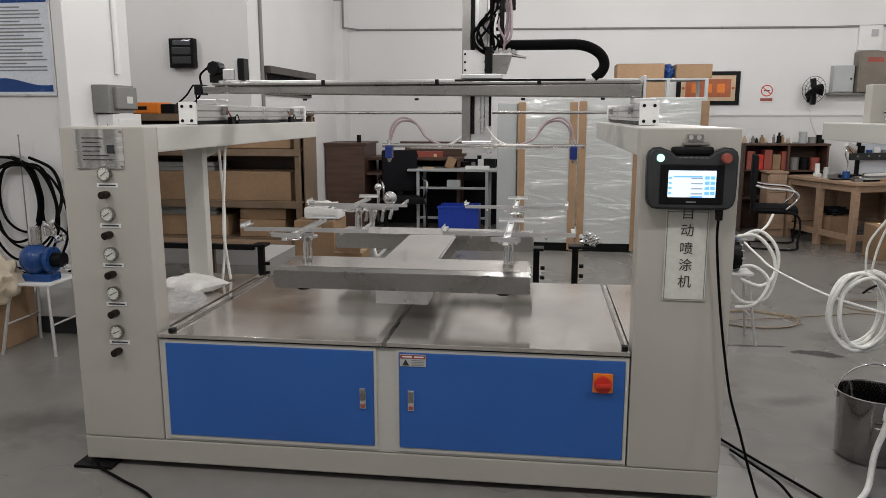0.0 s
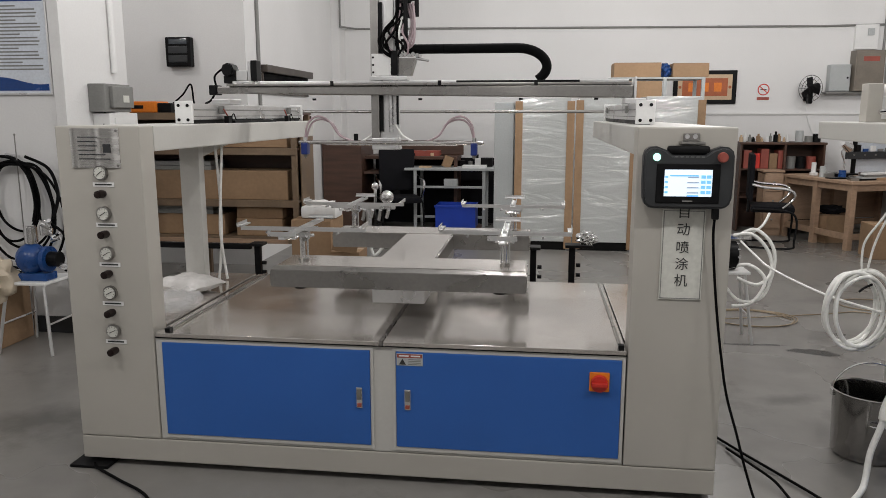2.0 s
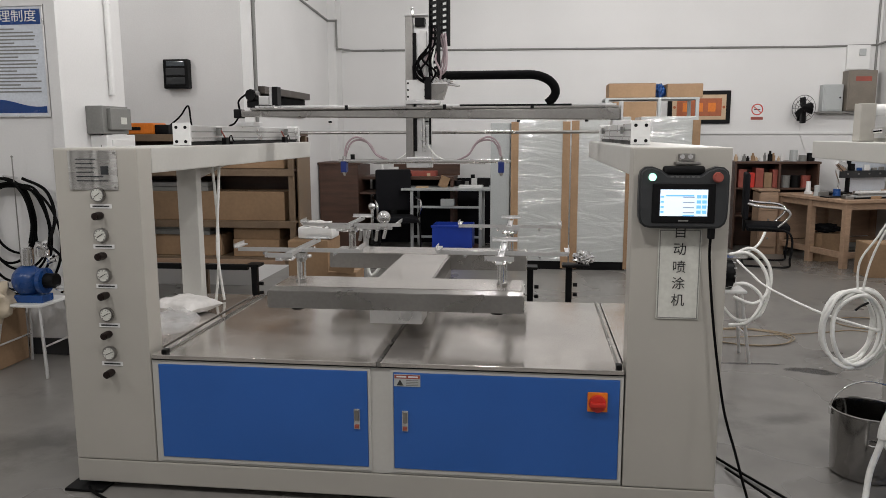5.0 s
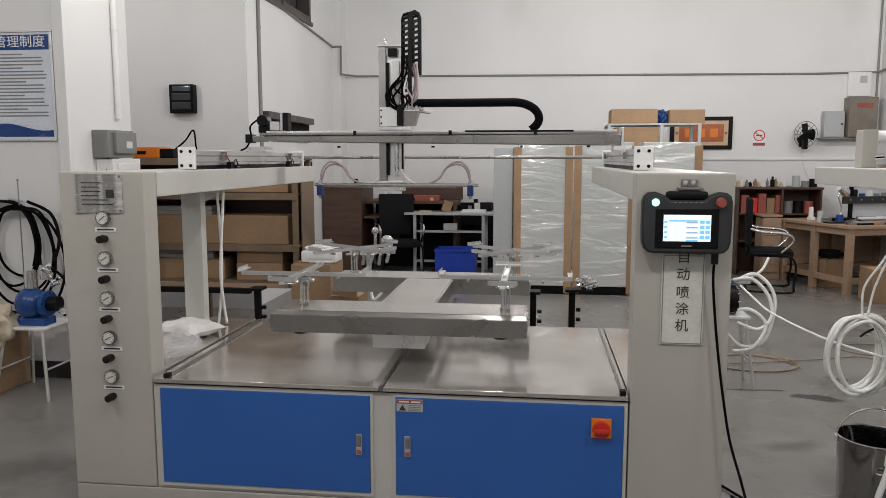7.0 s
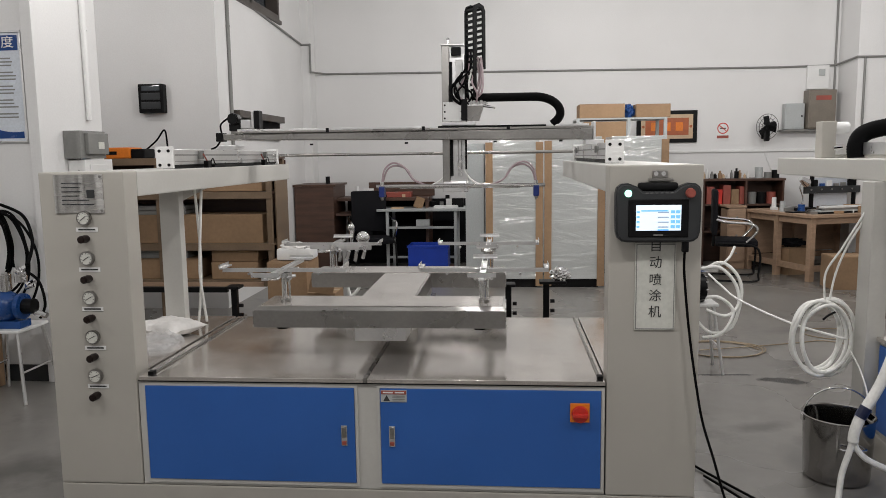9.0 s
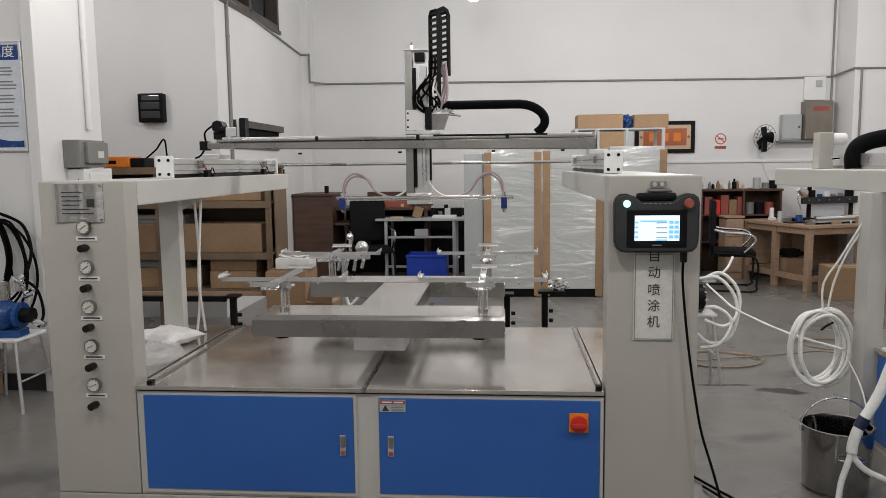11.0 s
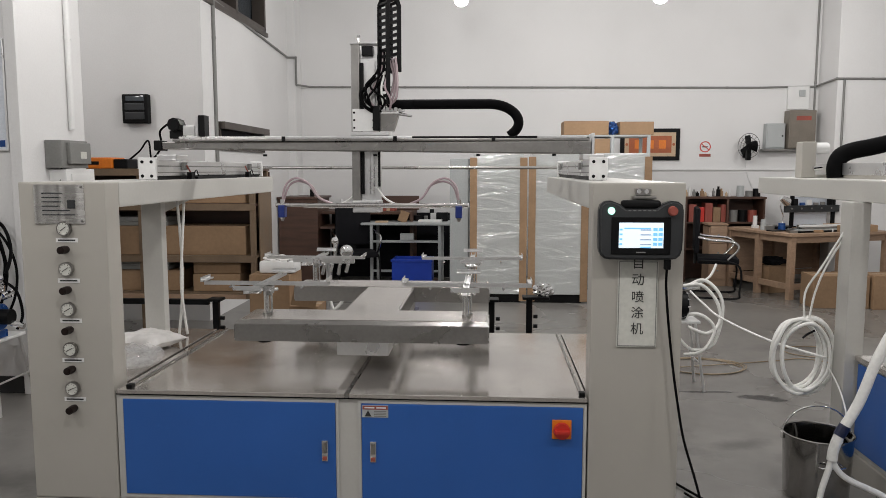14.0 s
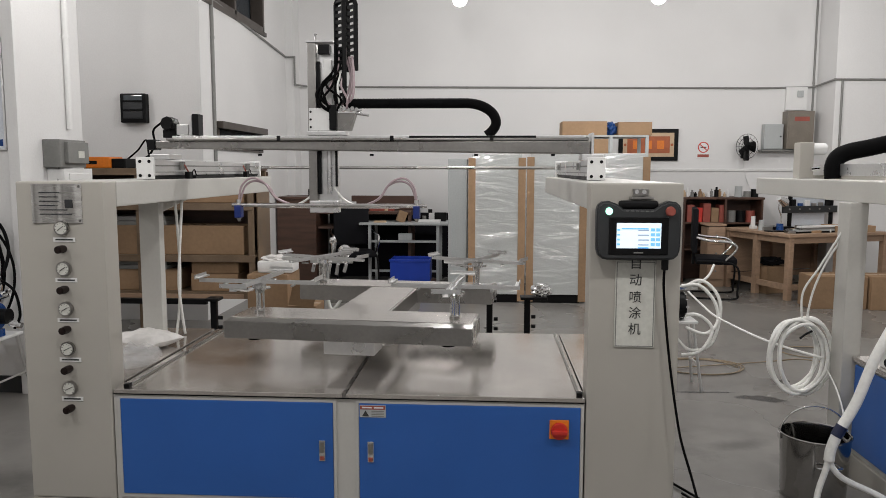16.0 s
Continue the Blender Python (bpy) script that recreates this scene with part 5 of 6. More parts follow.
# low brown cabinet with bottles along the back wall
lc = thing("low_cabinet", "low dark brown open cabinet along the back wall", "cabinet", (3.9, 7.47, 0))
part("top", box_bm(-0.6, 0.5, 0.0, 0.45, 1.16, 1.19, 0.004), WOOD, lc)
part("back", box_bm(-0.58, 0.48, 0.42, 0.45, 0.0, 1.16), WOOD, lc)
for x in (-0.58, -0.02, 0.47):
    part("divider", box_bm(x - 0.012, x + 0.012, 0.0, 0.42, 0.0, 1.16), WOOD, lc)
for z in (0.45, 0.82):
    part("shelf", box_bm(-0.565, 0.455, 0.01, 0.418, z, z + 0.02), WOOD, lc)
rnd = random.Random(11)
for i in range(12):
    h = rnd.uniform(0.05, 0.14)
    r = rnd.uniform(0.018, 0.03)
    g = cyl_bm((0, 0, 0), (0, 0, h * 0.7), r, n=12)
    cyl_bm((0, 0, h * 0.7), (0, 0, h), r * 0.5, n=10, bm=g)
    tagged(small_item("bottle", "small bottle standing on the low cabinet", "bottle", g, (CREAM, WHITE, GREYBOX, BLACK, CARD)[i % 5], (3.34 + 0.055 * i, 7.6 + 0.04 * (i % 2), 1.191)), group="bottles")
for x, h in ((4.08, 0.15), (4.2, 0.08), (4.3, 0.11)):
    tagged(small_item("can", "small paint can on the low cabinet", "can", cyl_bm((0, 0, 0), (0, 0, h), 0.05, n=16), (LGREY if x < 4.1 else GREYBOX if x < 4.25 else BLACK), (x, 7.6, 1.191)), group="cans")
for i in range(5):
    tagged(small_item("binder", "red and brown binder in the low cabinet", "binder", box_bm(-0.05, 0.05, -0.1, 0.1, 0, (0.24, 0.2, 0.26, 0.2, 0.24)[i], 0.004), (DRED, RED, DRED, CARD, DRED)[i], (3.42 + 0.11 * i, 7.62, 0.841)), group="binders")
for i in range(3):
    tagged(small_item("tin", "dark tin on the low cabinet's shelf", "tin", cyl_bm((0, 0, 0), (0, 0, 0.16), 0.06, n=16), (GREYBOX, BLACK, DRED)[i], (4.0 + 0.13 * i, 7.62, 0.841)), group="tins")

# wooden bench, a rack of bars on its far edge, cartons before and under it
BL, BW, BH, BTURN = 1.2, 1.5, 0.8, 20
BENCH = pose(4.2, 6.06, 0, 0, 0, BTURN)
wn = thing("wooden_workbench", "pale wooden workbench with a cluttered top", "workbench", (4.2, 6.06, 0), BTURN)
for i in range(4):
    part("top_board", box_bm(-0.03, BW, -0.03 + (BL + 0.03) / 4 * i + 0.002, -0.03 + (BL + 0.03) / 4 * (i + 1) - 0.002, BH - 0.035, BH, 0.003), PINE, wn)
for x in (0.03, BW / 2, BW - 0.05):
    for y in (0.03, BL / 2, BL - 0.05):
        if x != BW / 2 or y != BL / 2:
            part("leg", box_bm(x - 0.035, x + 0.035, y - 0.035, y + 0.035, 0, BH - 0.036, 0.004), PINE, wn)
for x in (0.03, BW - 0.05):
    for y0, y1 in ((0.066, BL / 2 - 0.036), (BL / 2 + 0.036, BL - 0.086)):
        part("apron", box_bm(x - 0.02, x + 0.02, y0, y1, BH - 0.115, BH - 0.036, 0.003), PINE, wn)
        part("foot_rail", box_bm(x - 0.02, x + 0.02, y0, y1, 0.12, 0.19, 0.003), PINE, wn)
for y in (0.03, BL - 0.05):
    for x0, x1 in ((0.066, BW / 2 - 0.036), (BW / 2 + 0.036, BW - 0.086)):
        part("apron", box_bm(x0, x1, y - 0.02, y + 0.02, BH - 0.115, BH - 0.036, 0.003), PINE, wn)
        part("foot_rail", box_bm(x0, x1, y - 0.02, y + 0.02, 0.12, 0.19, 0.003), PINE, wn)
part("back_board", box_bm(0.07, BW - 0.09, BL - 0.028, BL - 0.015, 0.2, BH - 0.036), PINE, wn)
pd = thing("drawer_pedestal", "pale wooden drawer pedestal beyond the bench", "pedestal", (3.54, 7.12, 0), 0)
part("body", box_bm(0, 0.24, 0.0, 0.3, 0, 0.8, 0.004), PINE, pd)
part("top", box_bm(-0.02, 0.245, -0.02, 0.3, 0.821, 0.845, 0.003), PINE, pd)
for i in range(3):
    dr = part("drawer_front", box_bm(0.015, 0.225, -0.014, -0.001, 0.1 + 0.24 * i, 0.33 + 0.24 * i, 0.003), PINE, pd)
    part("knob", cyl_bm((0.12, -0.03, 0.215 + 0.24 * i), (0.12, -0.014, 0.215 + 0.24 * i), 0.012, n=10), GREYBOX, dr)
rnd = random.Random(21)
ITEMS = (("flat metal part lying on the wooden bench", STEEL_DARK), ("small carton lid on the wooden bench", CARD), ("white plastic part on the wooden bench", WHITE), ("grey plastic part on the wooden bench", GREYBOX), ("black hand tool on the wooden bench", BLACK))
for i in range(16):
    w_, d_, h_ = rnd.uniform(0.03, 0.12), rnd.uniform(0.03, 0.09), rnd.uniform(0.012, 0.05)
    ob = small_item("bench_part", ITEMS[i % 5][0], "part", box_bm(-w_, w_, -d_, d_, 0, h_, 0.003), ITEMS[i % 5][1])
    ob.matrix_basis = BENCH @ pose(0.14 + 0.3 * (i % 4) + rnd.uniform(-0.05, 0.05), 0.16 + 0.24 * (i // 4), BH + 0.001, 0, 0, rnd.uniform(-40, 40))
    tagged(ob, group="bench parts")
sheet = thing("metal_sheet_stack", "stack of long dark and white profiles on the bench", "profiles")
sheet.matrix_basis = BENCH @ pose(0.16, 0.08, BH + 0.001, 0, 0, 3)
for i in range(4):
    part("profile", box_bm(0.0 + 0.03 * i, 0.62 + 0.04 * i, 0.0, 0.09, 0.022 * i, 0.022 * i + 0.02, 0.002), (BLACK, LGREY, STEEL_DARK, WHITE)[i], sheet)
for i, (ix, iy, r, h) in enumerate(((0.1, 0.62, 0.035, 0.13), (0.2, 0.9, 0.03, 0.16), (0.28, 0.5, 0.045, 0.09))):
    ob = small_item("tin", "small pot standing on the wooden bench", "tin", cyl_bm((0, 0, 0), (0, 0, h), r, r * 0.9, 16), (LGREY, WHITE, PUMPBLUE)[i])
    ob.matrix_basis = BENCH @ pose(ix, iy, BH + 0.001)
    tagged(ob, group="bench pots")
bx = small_item("open_carton", "flat brown carton lying on the wooden bench", "box", box_bm(-0.26, 0.26, -0.16, 0.16, 0, 0.08, 0.004), CARD)
bx.matrix_basis = BENCH @ pose(1.05, 0.2, BH + 0.001, 0, 0, -12)
carton(4.26, 4.88, 5.55, 5.9, 0.0, 0.37, "large brown carton on the floor by the bench")
carton(4.9, 5.6, 5.5, 5.85, 0.0, 0.38, "large brown carton on the floor by the bench")
carton(4.08, 4.45, 6.62, 6.9, 0.0, 0.34, "pale brown carton under the wooden bench", rz=BTURN)
small_item("dark_bag", "dark cloth bundle on the carton under the bench", "bundle", ball_bm((0, 0, 0.05), 0.13, (1.3, 0.8, 0.42), lumpy=0.5), CHAIR, (4.26, 6.76, 0.346))
sh = thing("tool_rail", "black metal tool rack standing on the bench", "tool rack")
sh.matrix_basis = BENCH @ pose(0.68, 0.85, BH + 0.001)
for x in (0.05, 0.72):
    part("upright", box_bm(x - 0.02, x + 0.02, -0.02, 0.02, 0, 0.47, 0.003), BLACK, sh)
part("upper_bar", box_bm(-0.05, 0.78, -0.02, 0.02, 0.44, 0.465, 0.003), BLACK, sh)
part("bar", box_bm(-0.1, 0.78, -0.05, -0.021, 0.2, 0.29, 0.004), DARK, sh)
for i in range(5):
    part("holder", cyl_bm((0.0 + 0.16 * i, -0.06, 0.25), (0.0 + 0.16 * i, -0.05, 0.25), 0.012, n=12), STEEL_DARK, sh)
bt = small_item("blue_sheet", "pale blue packing film behind the tool rack", "film", box_bm(-0.28, 0.28, -0.02, 0.02, 0, 0.4, 0.01), POSTER)
bt.matrix_basis = BENCH @ pose(1.05, 0.9, BH + 0.001)

mg = thing("clamp_lamp", "small chrome clamp lamp standing on the bench", "lamp")
mg.matrix_basis = BENCH @ pose(0.52, 0.78, BH + 0.001)
part("base", cyl_bm((0, 0, 0), (0, 0, 0.02), 0.05, n=18), BLACK, mg)
part("stem", tube_bm([(0, 0, 0.02), (0.02, 0, 0.15), (-0.03, 0, 0.28), (0.0, 0, 0.36)], 0.009), CHROME, mg)
part("head", cyl_bm((-0.06, -0.03, 0.4), (0.06, -0.01, 0.34), 0.03, 0.06, 18), CHROME, mg, smooth=True)
rnd = random.Random(8)
for i in range(7):
    ob = small_item("rack_item", "small tool resting on the rack's bar", "tool", box_bm(-0.035, 0.035, -0.012, 0.012, 0, rnd.uniform(0.03, 0.09), 0.004), (GREYBOX, BLACK, PUMPBLUE, WHITE, STEEL_DARK)[i % 5])
    ob.matrix_basis = BENCH @ pose(0.64 + 0.11 * i, 0.815, BH + 0.292, 0, 0, 0)
    tagged(ob, group="rack tools")

# ---- second machine ----
m2 = thing("painting_machine_unit", "second grey coating machine with a blue side panel", "machine", (2.47, 0, 0))
part("rear_post", box_bm(-0.05, 0.04, 0.822, 0.95, 0.0, 1.4, 0.005), PAINT_EDGE, m2)
part("top_beam", box_bm(0.0, 0.36, -0.4, 2.3, 1.401, 1.51, 0.006), PAINT_EDGE, m2)
part("rail", box_bm(0.22, 0.3, -0.3, 2.1, 1.53, 1.6, 0.003), ALU, m2)
part("rail_foot", box_bm(0.23, 0.29, -0.3, 2.1, 1.51, 1.53), PAINT, m2)
part("drive_block", box_bm(0.085, 0.17, 1.8, 1.9, 1.511, 1.735, 0.005), PAINT, m2)
part("drive_motor", cyl_bm((0.165, 1.85, 1.695), (0.26, 1.85, 1.695), 0.036, n=18, bevel=0.005), WHITE, m2, smooth=True)
part("cable_gland", cyl_bm((0.13, 1.74, 1.57), (0.18, 1.74, 1.575), 0.014, n=10), CHROME, m2)
part("cabinet", box_bm(0.02, 2.4, -0.4, 0.818, 0.12, 0.6, 0.004), PAINT_EDGE, m2)
part("side_panel", box_bm(0.008, 0.0195, -0.38, 0.8, 0.15, 0.585, 0.003), BLUE, m2, "blue painted side panel")
part("plinth", box_bm(0.004, 2.4, -0.4, 0.816, 0.0, 0.119, 0.004), PAINT, m2)
part("table_plate", box_bm(0.0, 2.4, -0.42, 0.818, 0.601, 0.625, 0.003), TABLE, m2)
part("socket", box_bm(0.03, 0.1, 0.5, 0.62, 0.626, 0.74, 0.005), WHITE, m2)
part("knob", cyl_bm((0.02, 0.54, 0.66), (0.031, 0.54, 0.66), 0.018, n=14), BLACK, m2)
hose2 = [(0.205, 1.6, 1.515), (0.2, 1.6, 1.58), (0.225, 1.6, 1.64), (0.29, 1.6, 1.672), (0.4, 1.6, 1.695), (0.55, 1.6, 1.728), (0.75, 1.6, 1.76)]
part("corrugated_hose", tube_bm(hose2, 0.05, n=12, k=14, ribs=0.025), RUBBER, m2)

# ---- coils, bucket, hoses on the right ----
hc = thing("hose_coil", "coil of white hose hanging from the second machine", "hose coil", (2.28, 0.95, 0.578))
rnd = random.Random(3)
for i in range(7):
    r, o = rnd.uniform(0.15, 0.185), rnd.uniform(-0.035, 0.035)
    loop = [(o + 0.78 * r * math.cos(t), rnd.uniform(-0.015, 0.015) + 0.012 * i, r * math.sin(t) * 1.15) for t in [2 * math.pi * j / 12 for j in range(12)]]
    part("loop", tube_bm(loop, 0.0095, closed=True, n=5), HOSEW, hc)
part("hanger", tube_bm([(0.0, 0.03, 0.18), (0.0, 0.04, 0.34), (0.07, 0.02, 0.48), (0.15, -0.04, 0.68), (0.2, -0.08, 0.83)], 0.006), HOSEW, hc)
part("hanger", tube_bm([(0.02, 0.03, 0.18), (0.05, 0.04, 0.34), (0.1, 0.02, 0.5), (0.17, -0.04, 0.68), (0.2, -0.08, 0.83)], 0.006), HOSEW, hc)
part("tail", tube_bm([(0.12, 0.0, -0.05), (0.13, -0.12, -0.14), (0.1, -0.27, -0.23), (0.045, -0.36, -0.31), (0.02, -0.38, -0.42)], 0.0045), HOSEW, hc)
part("feed", tube_bm([(0.1, 0.0, 0.0), (-0.08, 0.3, 0.02), (-0.2, 0.8, 0.05), (-0.25, 1.0, 0.1), (-0.3, 1.15, 0.16)], 0.007), HOSEW, hc)
part("tie", tube_bm([(0.03, -0.03, 0.15), (0.0, -0.02, 0.13), (-0.03, -0.03, 0.11)], 0.006), BLACK, hc)

bk = thing("steel_bucket", "shiny stainless steel bucket with a raised handle", "bucket", (2.19, 0.55, 0))
g = bmesh.new()
prof = ((0.0, 0.004), (0.138, 0.004), (0.144, 0.01), (0.145, 0.02), (0.156, 0.296), (0.157, 0.303), (0.162, 0.306), (0.163, 0.311), (0.159, 0.314), (0.154, 0.31), (0.1525, 0.3), (0.1505, 0.25), (0.142, 0.03), (0.14, 0.018), (0.13, 0.013), (0.0, 0.012))
nn = 40
rings = [[g.verts.new((r * math.cos(2 * math.pi * i / nn), r * math.sin(2 * math.pi * i / nn), z)) for i in range(nn)] for r, z in prof[1:-1]]
for u, v in zip(rings[:-1], rings[1:]):
    for i in range(nn):
        g.faces.new((u[i], u[(i + 1) % nn], v[(i + 1) % nn], v[i]))
g.faces.new(rings[0][::-1])
g.faces.new(rings[-1])
part("body", g, BUCKET, bk, smooth=True)
part("bail", tube_bm([(-0.16 * math.cos(t), 0.02, 0.29 + 0.145 * math.sin(t)) for t in [math.pi * j / 8 for j in range(9)]], 0.004), CHROME, bk)
part("side_handle", tube_bm([(-0.05, -0.14, 0.2), (-0.05, -0.172, 0.2), (0.05, -0.172, 0.2), (0.05, -0.14, 0.2)], 0.005, n=4), CHROME, bk)
for s in (-1, 1):
    part("ear", box_bm(s * 0.16 - 0.005, s * 0.16 + 0.005, 0.006, 0.034, 0.275, 0.306, 0.003), CHROME, bk)
fh = thing("white_hose_run", "thick white hose bound with a dark band", "hose", (0, 0, 0))
part("hose", tube_bm([(2.75, 0.15, 1.45), (2.45, 0.2, 1.1), (2.285, 0.2, 0.81), (2.2, 0.2, 0.573), (2.13, 0.2, 0.434), (2.105, 0.2, 0.36), (2.1, 0.2, 0.31)], 0.022, k=12), HOSEW, fh)
part("branch", tube_bm([(2.1, 0.2, 0.325), (2.087, 0.2, 0.265), (2.06, 0.2, 0.158), (2.03, 0.16, 0.03), (1.95, 0.05, 0.021)], 0.013, k=10), HOSEW, fh)
part("branch", tube_bm([(2.1, 0.2, 0.325), (2.12, 0.2, 0.275), (2.175, 0.2, 0.225), (2.32, 0.18, 0.16), (2.5, 0.1, 0.06), (2.7, 0.0, 0.022)], 0.013, k=10), HOSEW, fh)
part("band", cyl_bm((2.123, 0.2, 0.42), (2.147, 0.2, 0.467), 0.0245, n=16), NAVYB, fh)

stool((2.0, 2.35, 0), "metal stool with a pump behind the machine", 0.5, 0.1)
p2 = thing("diaphragm_pump", "dark diaphragm pump with chrome fittings and white hoses", "pump", (1.99, 2.35, 0.5))
part("body", cyl_bm((-0.05, 0, 0.1), (0.03, 0, 0.1), 0.1, n=24, bevel=0.01), BLACK, p2, smooth=True)
for i in range(10):
    a = 2 * math.pi * i / 10
    part("bolt", cyl_bm((0.02, 0.085 * math.cos(a), 0.1 + 0.085 * math.sin(a)), (0.04, 0.085 * math.cos(a), 0.1 + 0.085 * math.sin(a)), 0.008, n=8), CHROME, p2)
part("manifold", box_bm(-0.06, 0.12, -0.02, 0.02, 0.21, 0.24, 0.005), CHROME, p2)
part("filter_cup", cyl_bm((-0.05, 0, 0.24), (-0.05, 0, 0.36), 0.03, n=16), CHROME, p2)
part("hose", tube_bm([(0.0, -0.02, 0.24), (0.12, -0.05, 0.25), (0.22, -0.08, 0.14), (0.24, -0.1, 0.0), (0.15, -0.12, -0.08), (0.02, -0.1, -0.04)], 0.012), HOSEW, p2)
part("hose", tube_bm([(0.02, 0.02, 0.22), (0.14, 0.0, 0.28), (0.24, -0.04, 0.2), (0.27, -0.06, 0.06), (0.2, -0.1, -0.16), (0.05, -0.1, -0.2), (-0.05, -0.05, -0.1)], 0.012), HOSEW, p2)
part("hose", tube_bm([(0.1, 0.0, 0.24), (0.2, 0.04, 0.3), (0.26, 0.1, 0.38)], 0.009), HOSEW, p2)
part("hose", tube_bm([(-0.02, -0.04, 0.02), (0.1, -0.1, 0.05), (0.2, -0.12, -0.05), (0.12, -0.14, -0.2), (0.0, -0.1, -0.24)], 0.012), HOSEW, p2)
yh = thing("floor_hose", "thin yellowed hose lying in loops on the floor", "hose", (2.5, 2.9, 0.006))
part("coil", tube_bm([(0.3 * math.cos(t) * (1 + 0.08 * (t // 6.3)) - 0.2, 0.24 * math.sin(t), 0.004 * (t // 6.3)) for t in [0.7 * i for i in range(24)]] + [(0.4, 0.2, 0.0), (0.7, 0.3, 0.0), (0.9, 0.15, 0)], 0.0045), HOSEY, yh)
part("coil", tube_bm([(0.9 + 0.25 * math.cos(t), 0.55 + 0.2 * math.sin(t), 0.0) for t in [0.7 * i for i in range(14)]], 0.0045), HOSEY, yh)
cf = thing("floor_cable", "black power cables trailing over the floor", "cable", (0, 0, 0))
part("cable", tube_bm([(1.45, 0.8, 0.012), (1.557, 0.585, 0.012), (1.637, 0.426, 0.012), (1.731, 0.248, 0.012), (1.815, 0.087, 0.012), (1.95, -0.2, 0.012), (2.1, -0.6, 0.012)], 0.0065), RUBBER, cf)
part("cable", tube_bm([(1.56, 0.5, 0.012), (1.62, 0.3, 0.03), (1.672, 0.164, 0.03), (1.7, 0.072, 0.012), (1.72, -0.15, 0.012), (1.78, -0.5, 0.012)], 0.006), RUBBER, cf)
part("cable", tube_bm([(-1.3, -0.02, 0.012), (-1.258, -0.061, 0.012), (-1.113, -0.148, 0.012), (-0.918, -0.268, 0.012), (-0.8, -0.45, 0.012), (-0.75, -0.8, 0.012)], 0.0065), RUBBER, cf)


# ---- two stands and a bench behind the machine ----
def black_stand(x, y, h, label, item):
    ob = thing("support_stand", label, "stand", (x, y, 0), group="support stands")
    part("post", box_bm(-0.022, 0.022, -0.022, 0.022, 0.012, h - 0.02, 0.004), BLACK, ob)
    part("foot", box_bm(-0.14, 0.14, -0.14, 0.14, 0, 0.012, 0.003), BLACK, ob)
    part("head", box_bm(-0.05, 0.14 if item else 0.05, -0.06, 0.06, h - 0.02, h, 0.004), BLACK, ob)
    for z in (0.15, 0.22):
        part("clamp_knob", cyl_bm((0.03, 0, h - z), (0.06, 0, h - z), 0.014, n=10), BLACK, ob)
    return ob


fs = black_stand(-1.4, 2.3, 0.62, "black steel stand with a long crossbar behind the machine", False)
part("cross_bar", box_bm(-1.0, -0.051, -0.02, 0.02, 0.57, 0.61, 0.004), BLACK, fs)
part("far_post", box_bm(-1.044, -1.001, -0.022, 0.022, 0.0, 0.62, 0.004), BLACK, fs)
black_stand(0.63, 2.3, 0.64, "black steel stand behind the machine", False)
black_stand(0.9, 2.3, 0.66, "black steel stand with a wrapped fitting", True)
small_item("wrapped_fitting", "chrome fitting under a crumple of film on the stand", "fitting", ball_bm((0, 0, 0.05), 0.06, (1.1, 0.8, 0.8), lumpy=0.5, sub=4), CHROME, (1.0, 2.3, 0.65))
wbn = thing("white_basin", "white plastic basin with crumpled film on a carton", "basin", (-1.17, 3.2, 0.696))
part("tub", box_bm(-0.15, 0.15, -0.12, 0.12, 0, 0.1, 0.02), WHITE, wbn, smooth=True)
part("film", ball_bm((0, 0, 0.1), 0.11, (1.2, 0.9, 0.35), lumpy=0.5, sub=4), BAGW, wbn, smooth=True)
lf = small_item("loose_flap", "loose brown cardboard flap leaning on a carton", "cardboard", box_bm(-0.1, 0.1, -0.006, 0.006, 0, 0.2, 0.002), CARD, (-0.9, 2.88, 0.456))
lf.rotation_euler = (0.35, 0.2, 0.3)
cm = thing("chrome_mixer", "chrome mixing unit with round vessels behind the table", "mixer", (-0.6, 2.5, 0))
part("stand", cyl_bm((0, 0, 0), (0, 0, 0.86), 0.02, n=14), ALU, cm)
part("foot", cyl_bm((0, 0, 0), (0, 0, 0.015), 0.16, n=24), ALU, cm)
part("arm", box_bm(-0.12, 0.2, -0.02, 0.02, 0.86, 0.9, 0.005), ALU, cm)
part("vessel", ball_bm((0.14, 0, 0.95), 0.05), CHROME, cm, smooth=True)
part("vessel", ball_bm((0.05, 0, 1.03), 0.028), CHROME, cm, smooth=True)
part("pipe", cyl_bm((0.05, 0, 0.9), (0.05, 0, 1.01), 0.012, n=10), CHROME, cm)
for i in range(5):
    part("fitting", cyl_bm((-0.1 + 0.06 * i, -0.03, 0.8 - 0.02 * (i % 2)), (-0.08 + 0.06 * i, -0.05, 0.86), 0.014, n=10), CHROME, cm)
part("pipe", tube_bm([(0.1, -0.05, 0.7), (0.12, -0.06, 0.6), (0.05, -0.06, 0.52), (0.02, -0.05, 0.62), (0.05, -0.04, 0.7)], 0.012), HOSEW, cm)


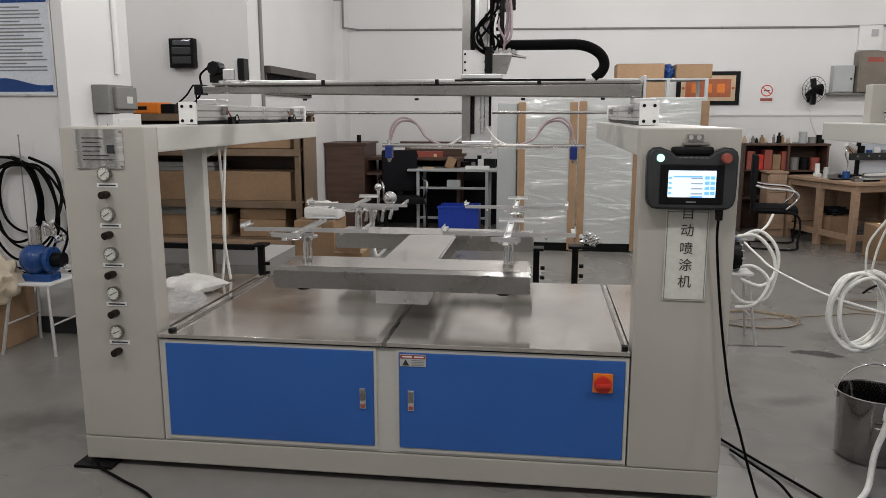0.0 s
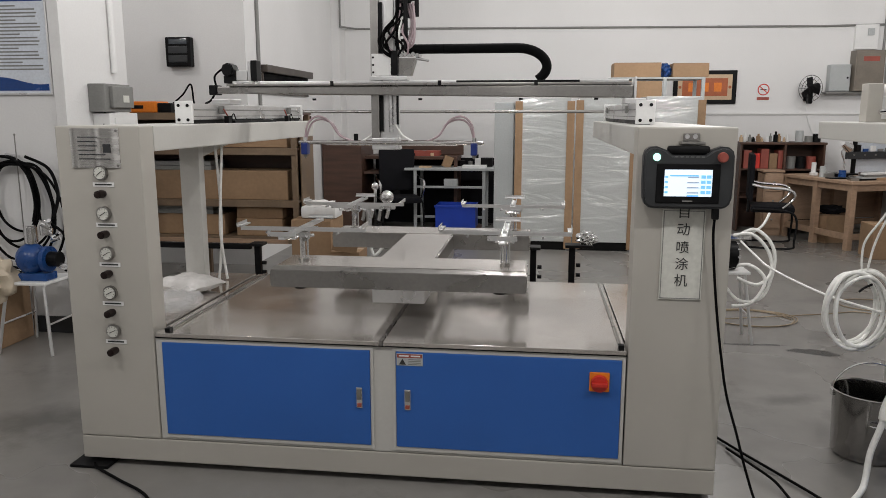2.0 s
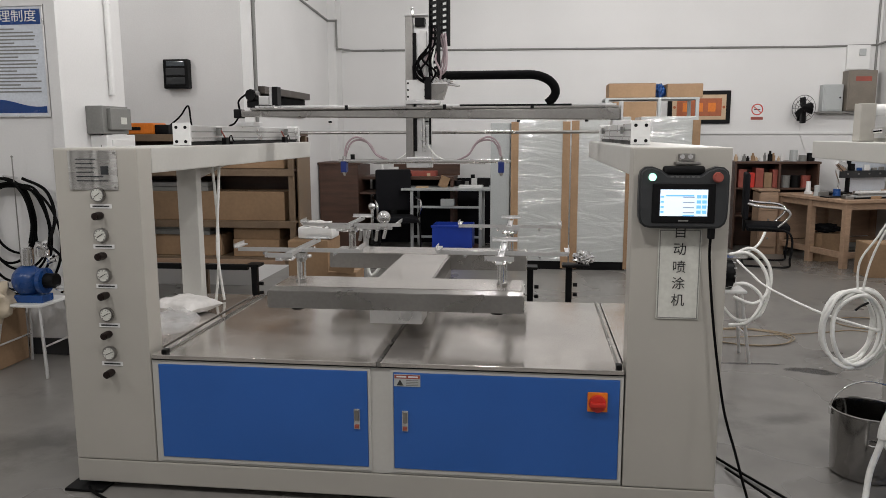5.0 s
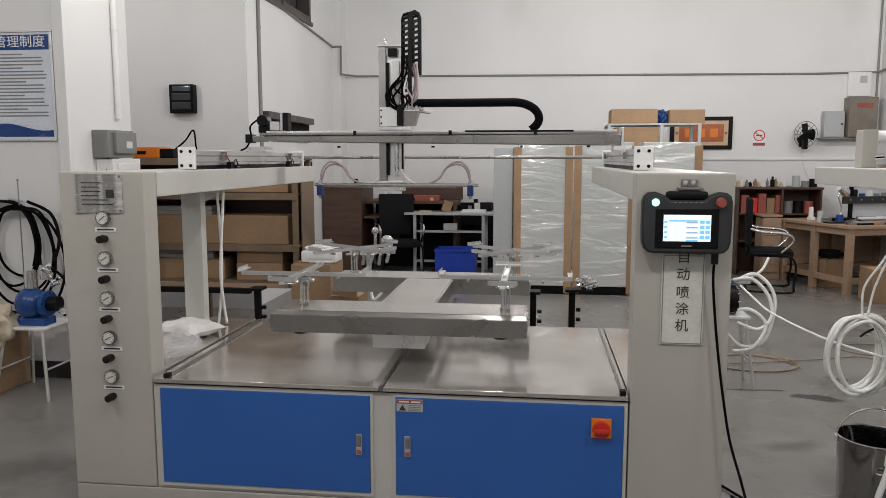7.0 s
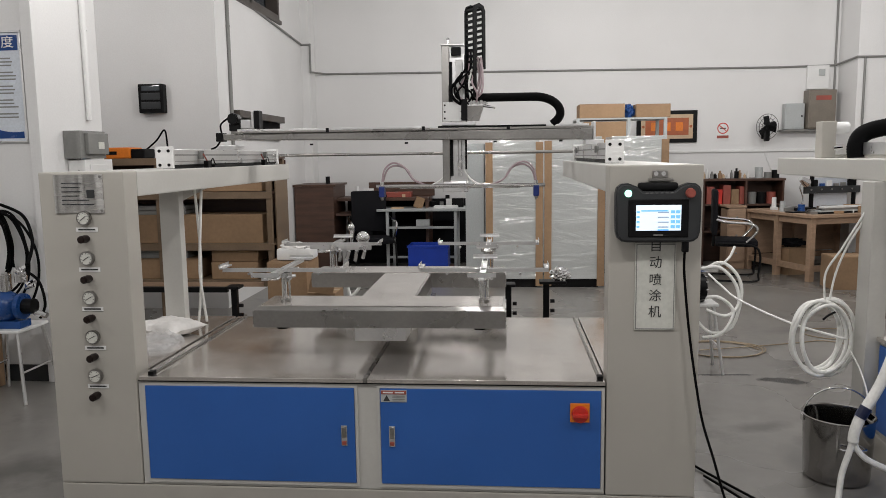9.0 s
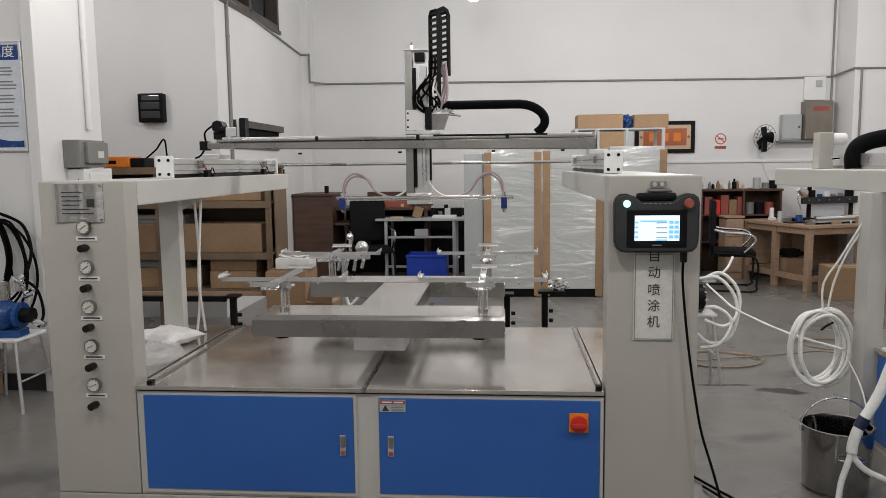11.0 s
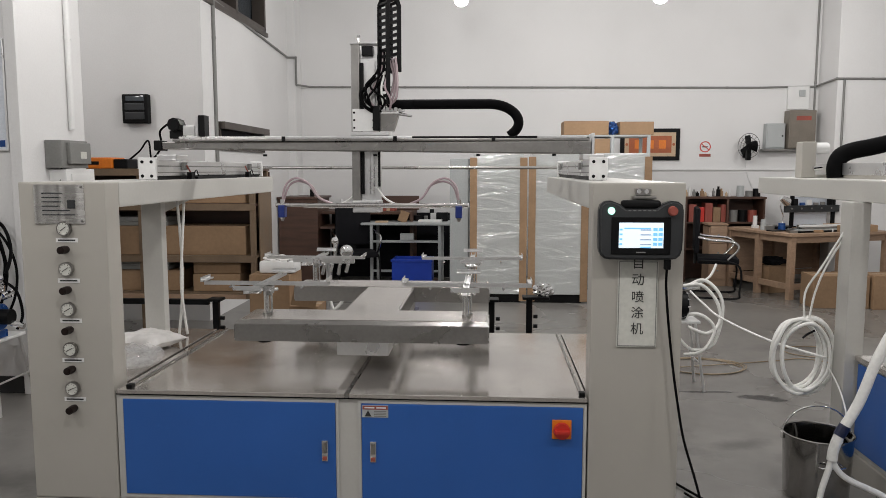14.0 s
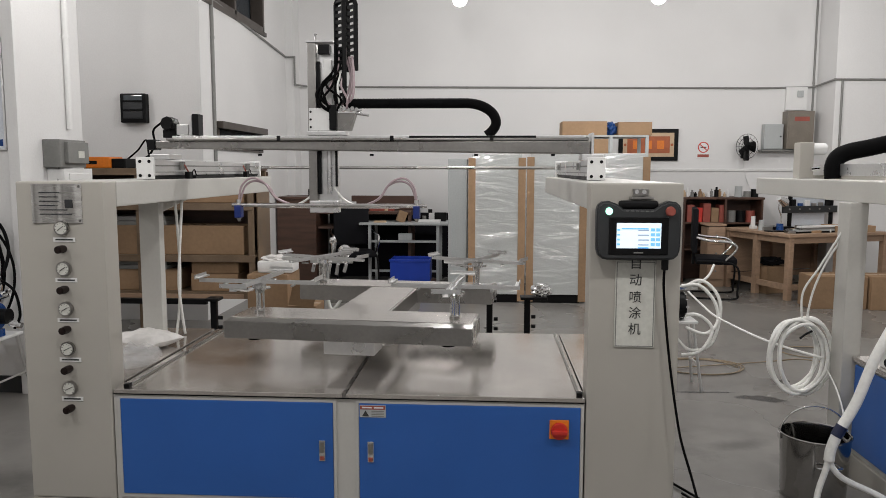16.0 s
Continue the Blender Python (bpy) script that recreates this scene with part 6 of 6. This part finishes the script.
# ---- motion ----
BEAM = [(0, 1.001), (0.5, 1.051), (1.0, 1.117), (1.5, 1.176), (2.0, 1.232), (2.5, 1.29), (3.0, 1.345), (3.5, 1.407), (4.0, 1.467), (6.2, 1.728), (8.0, 1.728),
        (8.5, 1.705), (9.0, 1.652), (11.5, 1.335), (12.0, 1.269), (12.5, 1.204), (13.0, 1.138), (13.5, 1.072), (14.0, 1.005), (14.4, 0.948), (16, 0.948)]
CARR = [(0, 0.29), (0.08, 0.322), (0.2, 0.267), (0.4, 0.11), (0.5, -0.012), (0.6, -0.15), (0.74, -0.262), (0.9, -0.183), (1.0, -0.055), (1.1, 0.06), (1.2, 0.19), (1.3, 0.268),
        (1.4, 0.322), (1.5, 0.282), (1.6, 0.2), (1.7, 0.075), (1.8, -0.035), (1.9, -0.13), (2.03, -0.235), (2.1, -0.225), (2.2, -0.185), (2.3, -0.112), (2.4, -0.02), (2.5, 0.083), (2.6, 0.188),
        (2.7, 0.282), (2.8, 0.32), (2.9, 0.278), (3.0, 0.17), (3.1, 0.06), (3.2, -0.085), (3.3, -0.198), (3.4, -0.262), (3.5, -0.226), (3.6, -0.138), (3.8, 0.068), (4.0, 0.275), (4.1, 0.318), (4.2, 0.262),
        (4.5, -0.06), (4.77, -0.262), (5.1, 0.06), (5.45, 0.318), (5.8, -0.06), (6.15, -0.285), (6.3, -0.29), (8.2, -0.29), (8.3, -0.276), (8.4, -0.226), (8.5, -0.13), (8.6, 0.0), (8.7, 0.125), (8.8, 0.25),
        (8.9, 0.311), (9.0, 0.28), (9.1, 0.185), (9.2, 0.03), (9.48, -0.265), (9.78, 0.02), (10.08, 0.315), (10.38, 0.02), (10.68, -0.268), (10.98, 0.04), (11.25, 0.322), (11.3, 0.317), (11.4, 0.225), (11.5, 0.106),
        (11.7, -0.142), (11.87, -0.272), (12.0, -0.145), (12.1, -0.03), (12.3, 0.206), (12.43, 0.3), (12.5, 0.278), (12.6, 0.165), (12.7, 0.046), (12.9, -0.169), (13.03, -0.272), (13.1, -0.244), (13.3, -0.01),
        (13.5, 0.228), (13.63, 0.302), (13.7, 0.288), (13.9, 0.09), (14.0, -0.075), (14.15, -0.235), (14.3, -0.286), (16, -0.287)]


def along(rows, t):
    for (a, u), (b, v) in zip(rows[:-1], rows[1:]):
        if a <= t <= b:
            return u + (v - u) * (t - a) / (b - a)
    return rows[-1][1]


def motions():
    walk(ga, [(t, pose(0, y, 0)) for t, y in BEAM])
    walk(ca, [(t, pose(x, along(BEAM, t), 0)) for t, x in CARR])
    walk(hb, [(t, pose(0.742 + 0.52 * x, along(BEAM, t), 0)) for t, x in CARR])
    walk(za, [(0, pose(0.022, 0, 0)), (7.2, pose(0.022, 0, 0)), (7.9, pose(0.022, 0, -0.03)), (16, pose(0.022, 0, -0.03))])
    walk(tt, [(0, pose(TCX, TCY, 0)), (15.6, pose(TCX, TCY, 0)), (15.8, pose(TCX, TCY, 0, 0, 0, -1.6)), (16, pose(TCX, TCY, 0, 0, 0, -5.0))])
    for k, fx in enumerate(FIX):
        x, y, z = fx.matrix_basis.translation
        if k < 2:
            walk(fx, [(0, pose(x, y, z)), (16, pose(x, y, z))])
        else:
            walk(fx, [(t, pose(x, y, z, 0, 0, a)) for t, a in ((0, 0), (6.3, 0), (6.6, 16), (6.95, 48), (7.2, 72), (7.5, 90), (14.9, 90), (15.2, 110), (15.5, 140), (15.7, 150), (16, 160))])


motions()
